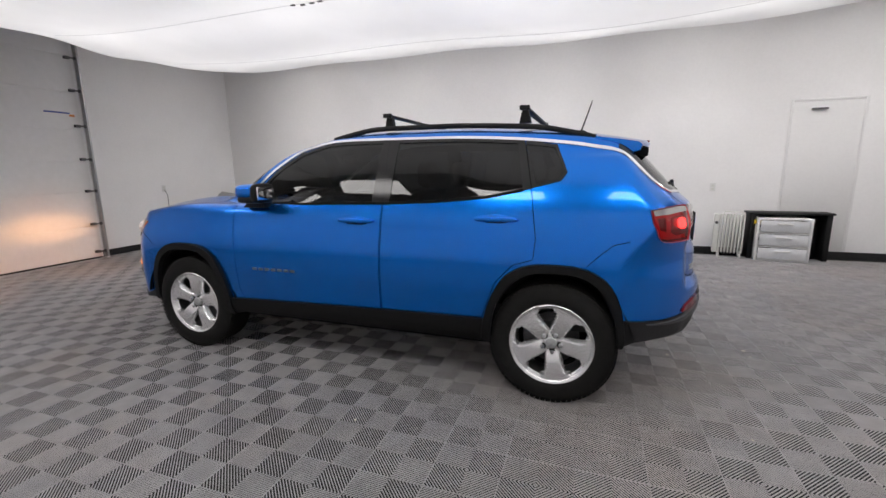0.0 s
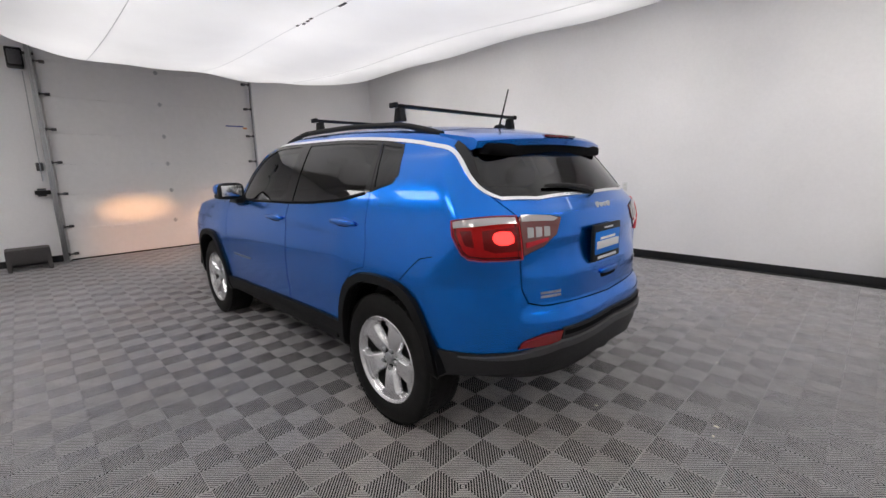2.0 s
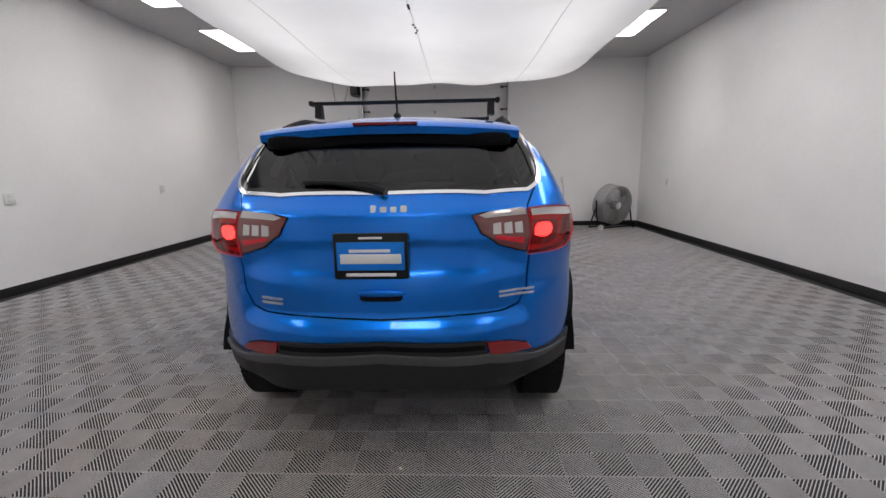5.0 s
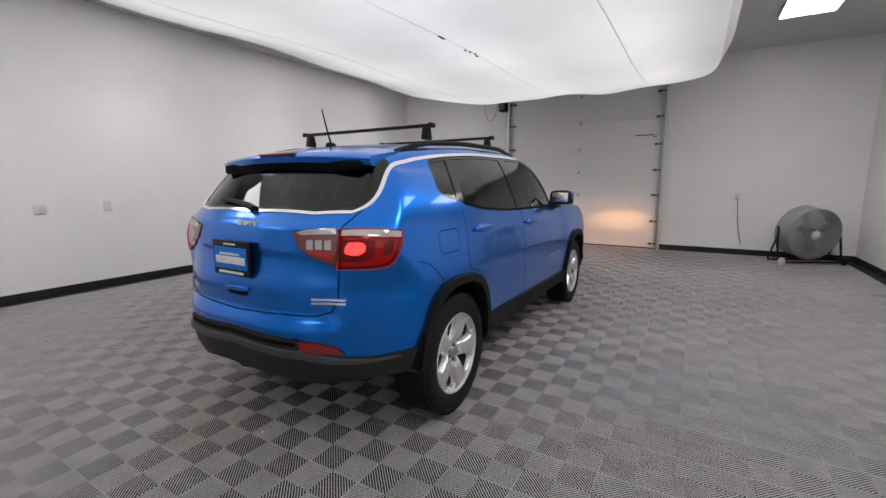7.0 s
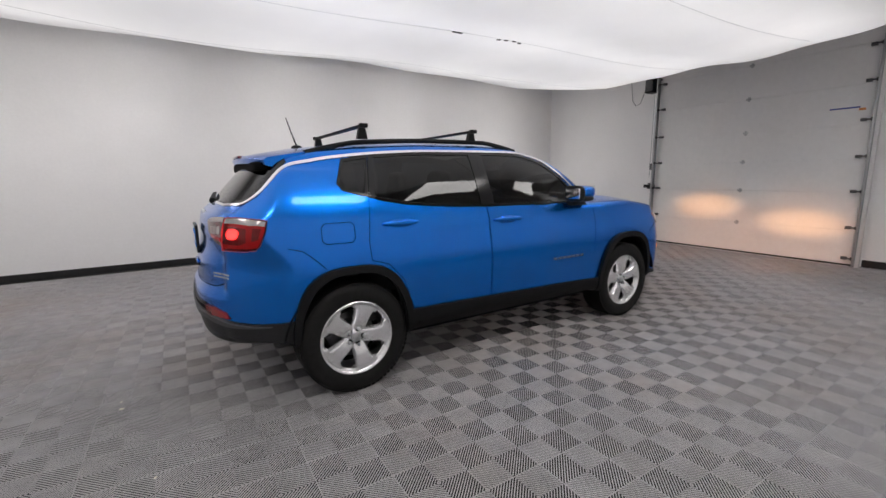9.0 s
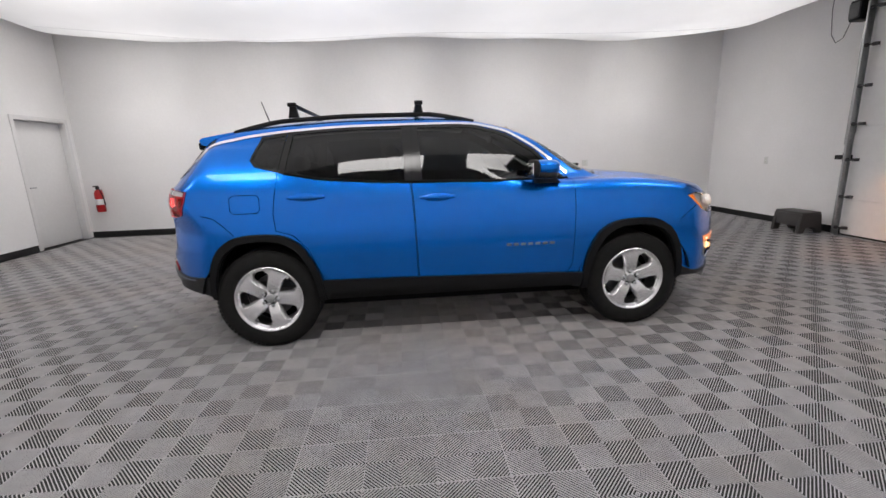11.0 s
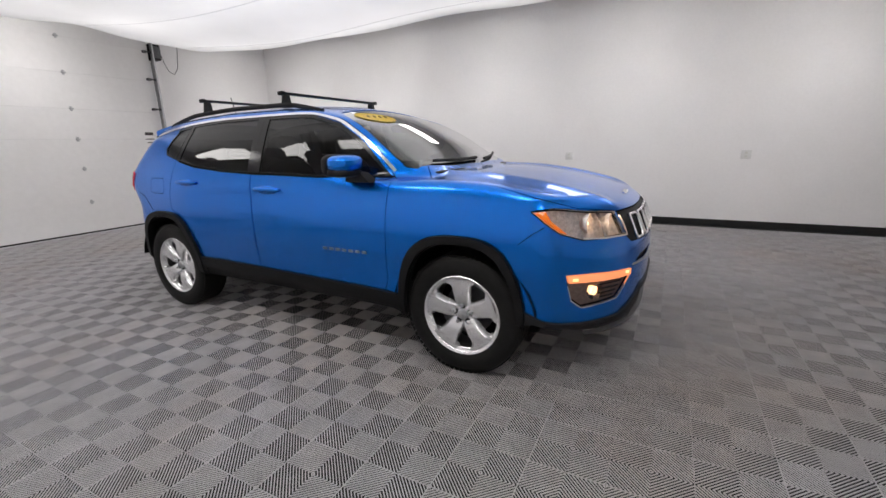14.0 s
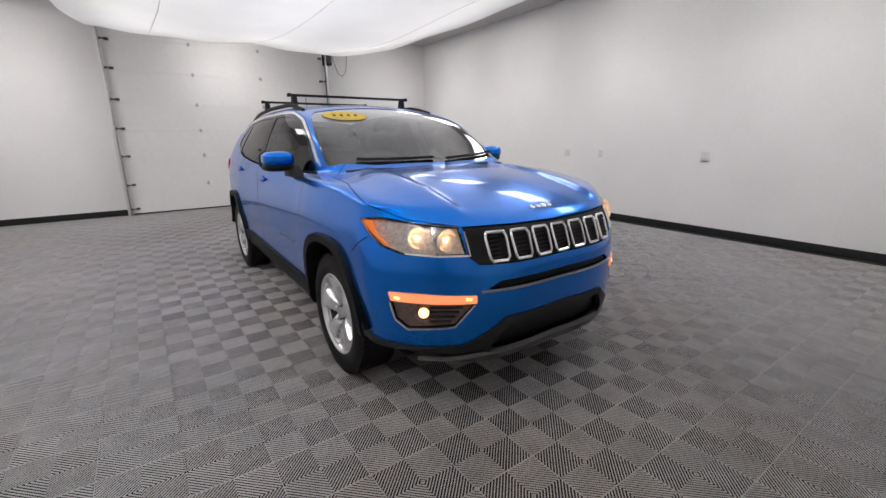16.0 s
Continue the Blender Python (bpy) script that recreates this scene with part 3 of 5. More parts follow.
def drawer_unit(m):
    d = thing("drawer_unit", "white plastic unit with three clear drawers", "drawer unit", m)
    w, t, h = .60, .38, .60
    for s in (-1, 1):
        part("side_panel", box_bm(s * (w / 2 - .01) - .01, s * (w / 2 - .01) + .01, -t / 2, t / 2, 0, h, .005), FROST, d)
        for y in (-t / 2 + .012, t / 2 - .012):
            part("post", box_bm(s * (w / 2) - .014, s * (w / 2) + .014, y - .014, y + .014, 0, h, .005), WHITEPLASTIC, d)
    part("back_panel", box_bm(-w / 2, w / 2, t / 2 - .012, t / 2 - .006, 0, h), WHITEPLASTIC, d)
    for k in range(4):
        z = .012 + k * (h - .03) / 3
        part("shelf", box_bm(-w / 2, w / 2, -t / 2, t / 2, z - .012, z + .012, .005), WHITEPLASTIC, d)
    for k in range(3):
        z = .03 + k * (h - .03) / 3
        g = part("drawer", box_bm(-w / 2 + .025, w / 2 - .025, -t / 2 - .012, -t / 2 - .004, z, z + .155, .006), FROST, d, "frosted drawer front")
        part("handle", box_bm(-.09, .09, -t / 2 - .03, -t / 2 - .010, z + .10, z + .125, .006), WHITEPLASTIC, g)
        part("tray", box_bm(-w / 2 + .03, w / 2 - .03, -t / 2 + .01, t / 2 - .02, z - .002, z + .012), WHITEPLASTIC, g)
        part("contents", box_bm(-.16 + .06 * k, .10 + .05 * k, -.10, .12, z + .014, z + .07 - .02 * (k == 0), .02), GREYPLASTIC if k == 1 else WHITEPLASTIC, g, "small things in the drawer")
    return d


drawer_unit(pose(-4.02, -4.0, 0, 0, 0, 176))


def side_table(m):
    d = thing("low_table", "low black folding table behind the drawers", "table", m)
    part("tabletop", box_bm(-.62, .36, -.14, .14, .635, .665, .006), BLACKPLASTIC, d)
    for x in (-.57, .31):
        part("leg", box_bm(x - .03, x + .03, -.12, .12, 0, .635, .004), BLACKPLASTIC, d)
    part("back_panel", box_bm(-.55, .30, .10, .12, .05, .635, .004), BLACKPLASTIC, d)
    part("tag", box_bm(-.56, -.48, -.145, -.12, .50, .56, .002), YELLOW, d, "small yellow tag")
    return d


side_table(pose(-4.25, -4.08, 0, 0, 0, 180))


def extinguisher(m):
    e = thing("fire_extinguisher", "small red fire extinguisher hung on the wall", "extinguisher", m)
    part("cylinder", lathe_bm([(0, 0), (.06, .0), (.068, .02), (.068, .33), (.05, .38), (.022, .40), (0, .40)], 28, "Z"), RED, e)
    part("valve", box_bm(-.022, .022, -.022, .022, .40, .45, .006), BLACKPLASTIC, e)
    part("lever", box_bm(-.012, .012, -.10, .02, .45, .47, .004), BLACKPLASTIC, e)
    part("hose", tube_bm([(0, -.02, .42), (.06, -.05, .40), (.085, -.02, .25), (.08, 0, .12)], .009, 8), BLACKPLASTIC, e)
    part("label", lathe_bm([(.0685, .13), (.0692, .132), (.0692, .23), (.0685, .232)], 28, "Z"), WHITEPRINT, e, "white band with small print")
    part("bracket", box_bm(-.02, .02, .06, .085, .08, .40, .003), STEEL, e)
    return e


extinguisher(pose(-5.84, YL - .085, .47))
# scraps on the floor
for i, (x, y, s) in enumerate(((-2.59, -.28, .012), (-2.06, -.05, .009), (-2.60, -.18, .008), (-.35, 1.35, .008), (3.4, -.4, .007), (-4.9, 2.3, .012), (-2.4, -1.1, .007), (-2.3, .9, .006))):
    bm = box_bm(-s, s, -s * .6, s * .6, 0, .004, .001, pose(x, y, .001, 0, 0, 40 * i))
    tagged(obj("paper_scrap", bm, CREAM), "tiny pale scrap of litter on the floor tiles", "litter", "floor scraps")

# ---- body shape: positive inside, in metres
def tab(pairs):
    xs, ys = zip(*pairs)
    xs, ys = np.array(xs), np.array(ys)
    # monotone cubic through the pairs
    h = np.diff(xs); d = np.diff(ys) / h
    m = np.zeros(len(xs))
    m[1:-1] = np.where(d[1:] * d[:-1] > 0, 2 * d[1:] * d[:-1] / (d[1:] + d[:-1] + 1e-12), 0)
    m[0], m[-1] = d[0], d[-1]
    def f(v):
        v = np.clip(v, xs[0], xs[-1])
        i = np.clip(np.searchsorted(xs, v) - 1, 0, len(h) - 1)
        t = (v - xs[i]) / h[i]
        return ((1 + 2 * t) * (1 - t) ** 2 * ys[i] + t * (1 - t) ** 2 * h[i] * m[i]
                + t * t * (3 - 2 * t) * ys[i + 1] + t * t * (t - 1) * h[i] * m[i + 1])
    return f

def smin(k, *parts):
    p = np.stack(parts)
    low = p.min(0)
    return low - k * np.log(np.exp(-(p - low) / k).sum(0))

side_low = tab([(.18, .785), (.26, .838), (.34, .853), (.44, .861), (.56, .871), (.68, .880), (.80, .879), (.92, .869), (1.04, .853), (1.4, .80)])
nose = tab([(.18, 2.03), (.24, 2.13), (.32, 2.18), (.45, 2.21), (.60, 2.22), (.72, 2.215), (.82, 2.195), (.90, 2.16), (1.0, 2.09)])
tail = tab([(.22, -1.98), (.30, -2.06), (.40, -2.11), (.55, -2.134), (.64, -2.140), (.665, -2.134), (.700, -2.112), (.72, -2.106), (.80, -2.103), (.85, -2.099), (.90, -2.084), (1.0, -2.070), (1.085, -2.056), (1.12, -2.045), (1.16, -2.0), (1.22, -1.94), (1.30, -1.86), (1.45, -1.70)])
corner = tab([(.22, -1.98), (.30, -2.07), (.40, -2.125), (.50, -2.137), (.60, -2.139), (.70, -2.136), (.80, -2.128), (.90, -2.113), (1.0, -2.087), (1.10, -2.052), (1.16, -2.0), (1.22, -1.94), (1.30, -1.86), (1.45, -1.70)])
bonnet = tab([(-.6, 1.42), (-.1, 1.34), (.3, 1.2), (.6, 1.135), (.8, 1.13), (1.0, 1.125), (1.3, 1.117), (1.6, 1.083), (1.9, 1.022), (2.08, .965), (2.16, .93), (2.25, .87)])
side_up = tab([(.95, .866), (1.05, .838), (1.12, .815), (1.2, .787), (1.3, .748), (1.4, .703), (1.48, .660), (1.56, .60), (1.66, .50)])
screen = tab([(1.0, 1.36), (1.10, 1.19), (1.15, 1.10), (1.20, 1.01), (1.34, .79), (1.44, .60), (1.52, .41), (1.58, .20), (1.64, -.1)])
back = tab([(1.0, -2.08), (1.12, -2.03), (1.17, -1.985), (1.30, -1.88), (1.45, -1.745), (1.52, -1.66), (1.62, -1.5)])
roof = tab([(-2.0, 1.43), (-1.8, 1.472), (-1.6, 1.517), (-1.43, 1.548), (-1.1, 1.58), (-.6, 1.60), (-.2, 1.60), (.1, 1.58), (.35, 1.535), (.7, 1.45)])

under = tab([(-2.2, .375), (-1.65, .375), (-1.3, .34), (0, .325), (1.2, .31), (1.6, .35), (1.85, .31), (2.3, .265)])

def box(v, lo, hi, e):
    return 1 / (1 + np.exp(-(v - lo) / e)) / (1 + np.exp((v - hi) / e))

def shape(p):
    x, y, z = p[..., 0], np.abs(p[..., 1]), p[..., 2]
    ends = .045 * np.clip((x - .9) / 1.2, 0, 2) ** 2 + .07 * np.clip((-x - .9) / 1.2, 0, 2) ** 2
    # a sharp shoulder that climbs towards the tail, hollow doors between the wheels
    over = z - (1.010 - .032 * np.clip(x, -1.7, 1.5))
    shoulder = .852 - .28 * over - .55 * np.clip(over, 0, 1) ** 2
    hollow = .012 * box(x, -.86, .86, .07)
    flank = smin(.0035, side_low(z), shoulder) - hollow - ends - y
    front = nose(z) - .345 * (y / .8) ** 3.2 - x
    recess = .008 * box(y, -1, .50, .02) * box(z, .89, 1.06, .012)
    # the shelf over the bumper and the creased tailgate lie between the lamps
    gate = 1 / (1 + np.exp((y - .580 - .10 * np.clip(.72 - z, 0, .1)) / .012))
    turn = np.clip((z - .80) / .28, 0, 1)
    rear = x - tail(z) * gate - corner(z) * (1 - gate) - (.36 - .13 * turn * turn * (3 - 2 * turn)) * (y / .8) ** 3.4 - recess
    top = bonnet(x) + .014 * box(x, 1.0, 2.0, .12) - .038 * (y / .8) ** 2 + .016 * np.exp(-(np.clip(y - .50, 0, 1) / .12) ** 2 - (np.clip(.50 - y, 0, 1) / .05) ** 2) - z
    low = smin(.015, flank, front * .95, rear, top * .97, z - under(x))
    ups = .105 * np.clip((-x - .6) / 1.2, 0, 2) ** 2
    cab = smin(.016, side_up(z) - ups - .10 * np.clip(x / .8, 0, 2) ** 1.6 - y, (screen(z) - .095 * (y / .7) ** 2 - x) * .5, (x - back(z) - .135 * (y / .7) ** 2.4) * .75, roof(x) - .045 * (y / .6) ** 2 - z, z - 1.0)
    k = .012
    high = np.maximum(low, cab)
    return high + k * np.log(np.exp((low - high) / k) + np.exp((cab - high) / k))

def march(o, d, far=3.2):
    """Last place along the ways d from o, inside, where the body ends."""
    o, d = np.broadcast_arrays(np.asarray(o, float), np.asarray(d, float))
    ts = np.linspace(0, far, 161)
    v = np.concatenate([shape(o[None] + ts[k:k + 23].reshape((-1,) + (1,) * o.ndim) * d[None]) for k in range(0, 161, 23)])
    i = len(ts) - 1 - np.argmax(v[::-1] > 0, 0)
    a, b = ts[np.clip(i, 0, 159)], ts[np.clip(i + 1, 1, 160)]
    for _ in range(30):
        m = (a + b) / 2
        f = shape(o + m[..., None] * d) > 0
        a, b = np.where(f, m, a), np.where(f, b, m)
    return o + a[..., None] * d


def slope(p, e=.002):
    """The way out of the body at places on its skin."""
    g = np.stack([shape(p + e * a) - shape(p - e * a) for a in np.eye(3)], -1)
    return -g / (np.linalg.norm(g, axis=-1, keepdims=True) + 1e-9)


# The skin is laid out flat: s runs along the flank and round the ends, v from the sill to the middle of the roof.
SX0, SX1, SZ, SR = -1.45, 1.25, .72, .9
S_END, V0, V1 = SR * math.pi / 2, -1.2, math.pi / 2


def flat(p):
    p = np.asarray(p, float)
    x, y, z = p[..., 0], np.abs(p[..., 1]), p[..., 2]
    f, r = x > SX1, x < SX0
    dx = np.where(f, x - SX1, np.where(r, SX0 - x, 0))
    a = np.arctan2(dx, y)
    s = np.where(f, SX1 + SR * a, np.where(r, SX0 - SR * a, x))
    return np.stack([s, np.arctan2(z - SZ, np.hypot(dx, y))], -1)


def folded(sv):
    s, v = sv[..., 0], sv[..., 1]
    f, r = s > SX1, s < SX0
    a = np.where(f, (s - SX1) / SR, np.where(r, (SX0 - s) / SR, 0))
    sign = np.where(r, -1.0, 1.0)
    o = np.stack([np.clip(s, SX0, SX1), np.zeros_like(s), np.full_like(s, SZ)], -1)
    d = np.stack([np.cos(v) * np.sin(a) * sign, np.cos(v) * np.cos(a), np.sin(v)], -1)
    return march(o, d)


def place(c):
    """A corner of an outline: S x z on the flank, F y z on the nose, R y z on the tail, T x y on top, or P x y z."""
    k = c[0]
    if k == "P":
        return np.array(c[1:], float)
    o, d = {"S": ((c[1], 0, c[2]), (0, 1, 0)), "F": ((.6, c[1], c[2]), (1, 0, 0)), "R": ((-1.0, c[1], c[2]), (-1, 0, 0)), "T": ((c[1], c[2], .72), (0, 0, 1))}[k]
    return march(np.array(o, float), np.array(d, float))


def outline(corners, step=.03, closed=True):
    pts = [place(c) for c in corners]
    if closed:
        pts.append(pts[0])
    out = []
    for a, b in zip(pts, pts[1:]):
        n = max(1, int(np.linalg.norm(b - a) / step))
        out += [a + (b - a) * t / n for t in range(n)]
    if not closed:
        out.append(pts[-1])
    return np.array(out)


def S(*pairs):
    return [("S", x, z) for x, z in pairs]


def arch(hub, inner):
    """The squared-off wheel arch round a hub."""
    side = [(.40, .24), (.385, .50), (.29, .712), (.20, .783), (.10, .815), (-.11, .815), (-.22, .783), (-.315, .708), (-.385, .53), (-.405, .24)]
    if inner:
        side = [(.352, .18), (.335, .50), (.25, .675), (.17, .74), (.085, .768), (-.10, .768), (-.185, .74), (-.265, .675), (-.345, .50), (-.362, .18)]
    for _ in range(2):
        cut = [side[0]]
        for (a, b), (c, d) in zip(side, side[1:]):
            cut += [(a * .75 + c * .25, b * .75 + d * .25), (a * .25 + c * .75, b * .25 + d * .75)]
        side = cut + [side[-1]]
    return [("P", hub + x, .885, z) for x, z in side]


HUBX, HUBZ = 1.318, .345
REGIONS = [
    ("hood", [("T", 1.02, 0), ("T", 1.02, .40), ("T", 1.0, .60), ("T", 1.08, .715), ("T", 1.4, .755), ("P", 1.68, .745, 1.0), ("P", 1.86, .655, .95), ("P", 2.03, .49, .925), ("P", 2.10, .25, .925), ("P", 2.13, 0, .925)]),
    ("windscreen", [("P", 1.09, 0, 1.15), ("P", 1.06, .40, 1.152), ("P", .965, .665, 1.155), ("P", .90, .70, 1.175), ("P", .62, .635, 1.36), ("P", .38, .575, 1.485), ("P", .30, .52, 1.52), ("P", .27, .30, 1.54), ("P", .26, 0, 1.55)]),
    ("front_door", S((-.27, 1.515), (-.29, 1.12), (-.275, .85), (-.265, .435), (.80, .41), (.845, .50), (.855, .90), (.86, 1.10), (.62, 1.335), (.40, 1.46), (.17, 1.513))),
    ("rear_door", S((-.278, 1.515), (-.298, 1.12), (-.283, .85), (-.273, .438), (-.915, .455), (-1.0, .69), (-1.10, .80), (-1.21, .835), (-1.22, .95), (-1.185, 1.20), (-1.115, 1.488), (-.70, 1.512))),
    ("front_frame", S((-.2935, 1.122), (.30, 1.108), (.83, 1.103), (.60, 1.315), (.39, 1.438), (.165, 1.494), (-.10, 1.502), (-.2738, 1.502))),
    ("rear_frame", S((-.2943, 1.122), (-.60, 1.135), (-.94, 1.166), (-1.181, 1.214), (-1.121, 1.476), (-.70, 1.500), (-.2748, 1.502))),
    ("quarter_frame", S((-1.184, 1.216), (-1.335, 1.256), (-1.365, 1.30), (-1.30, 1.451), (-1.126, 1.476))),
    ("front_window", S((-.215, 1.135), (.30, 1.12), (.79, 1.115), (.575, 1.305), (.37, 1.425), (.16, 1.478), (-.10, 1.486), (-.23, 1.486))),
    ("rear_window", S((-.335, 1.135), (-.60, 1.147), (-.94, 1.178), (-1.135, 1.222), (-1.085, 1.462), (-.70, 1.484), (-.345, 1.487))),
    ("quarter_window", S((-1.205, 1.238), (-1.325, 1.268), (-1.352, 1.30), (-1.29, 1.435), (-1.135, 1.458))),
    ("fuel_flap", S((-1.325, 1.075), (-1.475, 1.075), (-1.50, 1.055), (-1.50, .975), (-1.475, .955), (-1.325, .955), (-1.305, .975), (-1.305, 1.055))),
    ("hatch", [("P", -1.60, 0, 1.516), ("P", -1.60, .48, 1.475), ("P", -1.63, .607, 1.425), ("P", -1.70, .638, 1.36), ("P", -1.76, .656, 1.295), ("P", -1.82, .66, 1.235), ("P", -1.88, .625, 1.185), ("P", -1.955, .585, 1.12), ("P", -1.99, .585, .80), ("P", -2.01, .56, .735), ("P", -2.05, .50, .715), ("P", -2.10, .30, .712), ("P", -2.11, 0, .70)]),
    ("glass_surround", [("P", -1.615, 0, 1.51), ("P", -1.615, .47, 1.468), ("P", -1.62, .602, 1.42), ("P", -1.685, .623, 1.362), ("P", -1.745, .643, 1.292), ("P", -1.805, .649, 1.239), ("P", -1.848, .634, 1.208), ("P", -1.885, .59, 1.195), ("P", -1.94, .42, 1.191), ("P", -1.97, 0, 1.191)]),
    ("rear_glass", [("P", -1.72, 0, 1.44), ("P", -1.71, .45, 1.425), ("P", -1.695, .565, 1.39), ("P", -1.745, .60, 1.325), ("P", -1.81, .622, 1.243), ("P", -1.86, .59, 1.209), ("P", -1.93, .40, 1.20), ("P", -1.965, 0, 1.20)]),
    ("tail_lamp", [("P", -1.785, .803, 1.108), ("P", -1.84, .768, 1.114), ("P", -1.955, .585, 1.112), ("P", -1.988, .588, .94), ("P", -1.94, .665, .94), ("P", -1.895, .735, .944), ("P", -1.852, .782, .954), ("P", -1.832, .798, .975), ("P", -1.80, .815, 1.05)]),
    ("hatch_lamp", [("P", -1.957, .579, 1.11), ("P", -2.01, .42, 1.105), ("P", -2.03, .36, 1.095), ("P", -2.04, .40, 1.03), ("P", -2.02, .47, .982), ("P", -1.99, .582, .95)]),
    ("rear_bumper_cladding", [("P", -1.62, .88, .53), ("P", -1.75, .83, .52), ("P", -1.88, .74, .512), ("P", -2.0, .60, .525), ("P", -2.10, .43, .54), ("P", -2.09, .41, .612), ("P", -2.13, 0, .622), ("P", -2.0, 0, .20), ("P", -1.8, .60, .20), ("P", -1.62, .84, .20)]),
    ("rear_reflector", [("P", -1.995, .62, .535), ("P", -2.09, .435, .545), ("P", -2.10, .42, .602), ("P", -2.06, .505, .598), ("P", -2.01, .59, .57)]),
    ("head_lamp", [("P", 1.675, .785, .945), ("P", 1.77, .725, .955), ("P", 1.91, .625, .938), ("P", 2.03, .51, .93), ("P", 2.085, .507, .815), ("P", 1.99, .62, .808), ("P", 1.90, .695, .808), ("P", 1.81, .755, .84), ("P", 1.735, .78, .895)]),
    ("grille_panel", [("P", 2.045, .498, .928), ("P", 2.10, .25, .922), ("P", 2.135, 0, .922), ("P", 2.19, 0, .768), ("P", 2.16, .30, .765), ("P", 2.115, .46, .772), ("P", 2.09, .498, .808)]),
    ("upper_slot", [("P", 2.21, 0, .695), ("P", 2.17, .37, .69), ("P", 2.15, .43, .66), ("P", 2.17, .37, .655), ("P", 2.21, 0, .66)]),
    ("fog_bezel", [("P", 1.845, .755, .645), ("P", 1.95, .665, .645), ("P", 2.12, .475, .635), ("P", 2.12, .475, .60), ("P", 2.07, .555, .495), ("P", 1.915, .70, .478), ("P", 1.875, .74, .52), ("P", 1.855, .75, .60)]),
    ("front_bumper_cladding", [("P", 1.66, .87, .44), ("P", 1.75, .80, .41), ("P", 1.92, .67, .395), ("P", 2.07, .51, .40), ("P", 2.14, .42, .455), ("P", 2.18, .34, .515), ("P", 2.21, 0, .525), ("P", 2.05, 0, .15), ("P", 1.7, .7, .15), ("P", 1.60, .85, .2)]),
    ("intake", [("P", 2.19, .335, .475), ("P", 2.20, 0, .485), ("P", 2.19, 0, .345), ("P", 2.13, .40, .345), ("P", 2.14, .40, .38)]),
    ("sill_cladding", [("P", -1.0, .90, .463), ("P", -.3, .90, .446), ("P", .86, .90, .416), ("P", 1.0, .90, .414), ("P", 1.0, .80, .1), ("P", -1.0, .80, .1)]),
    ("rear_arch", arch(-HUBX, False)),
    ("front_arch", arch(HUBX, False)),
    ("hole", arch(-HUBX, True)),
    ("hole", arch(HUBX, True)),
]


def inside(pts, poly):
    x, y = pts[:, 0], pts[:, 1]
    r = np.zeros(len(pts), bool)
    px, py = poly[:, 0], poly[:, 1]
    for i in range(len(poly)):
        x0, y0, x1, y1 = px[i - 1], py[i - 1], px[i], py[i]
        c = (y0 > y) != (y1 > y)
        r ^= c & (x < (x1 - x0) * (y - y0) / (y1 - y0 + 1e-15) + x0)
    return r


def skin():
    """Lays a grid and all outlines flat, joins them into triangles, and folds them on to the body."""
    lo, hi = SX0 - S_END, SX1 + S_END
    ss = np.unique(np.concatenate([np.linspace(lo, SX0, 46), np.linspace(SX0, SX1, 86), np.linspace(SX1, hi, 46)]))
    vs = np.unique(np.concatenate([np.linspace(V0, -.35, 12), np.linspace(-.35, .75, 40), np.linspace(.75, V1, 26)]))
    gs, gv = np.meshgrid(ss, vs, indexing="ij")
    pts = np.stack([gs.ravel(), gv.ravel()], -1)
    polys, names = [], []
    for name, corners in REGIONS:
        q = flat(outline(corners))
        q[:, 0], q[:, 1] = np.clip(q[:, 0], lo, hi), np.clip(q[:, 1], V0, V1)
        polys.append(q)
        names.append(name)
    marks = np.concatenate(polys)
    keep = np.ones(len(pts), bool)
    for m in marks:
        keep &= (np.abs(pts[:, 0] - m[0]) > .011) | (np.abs(pts[:, 1] - m[1]) > .011)
    rimmed = (pts[:, 0] < lo + 1e-6) | (pts[:, 0] > hi - 1e-6) | (pts[:, 1] < V0 + 1e-6) | (pts[:, 1] > V1 - 1e-6)
    pts = pts[keep | rimmed]
    edges, n = [], len(pts)
    for q in polys:
        edges += [(n + i, n + (i + 1) % len(q)) for i in range(len(q))]
        n += len(q)
    every = np.concatenate([pts, marks])
    v2, _, tri, *_ = delaunay_2d_cdt([Vector(p) for p in every], edges, [], 0, 1e-5)
    v2 = np.array([tuple(v) for v in v2])
    tri = np.array([t for t in tri if len(t) == 3])
    mid = v2[tri].mean(1)
    kind = np.full(len(tri), "body", dtype=object)
    for q, name in zip(polys, names):
        kind[inside(mid, q)] = name
    v3 = folded(v2)
    v3[v2[:, 1] > V1 - 1e-6, 1] = 0
    v3[(v2[:, 0] < lo + 1e-6) | (v2[:, 0] > hi - 1e-6), 1] = 0
    nrm = slope(v3)
    nrm[np.abs(v3[:, 1]) < 1e-6, 1] = 0
    return v3, nrm / np.linalg.norm(nrm, axis=-1, keepdims=True), tri, kind


SKIN = skin()


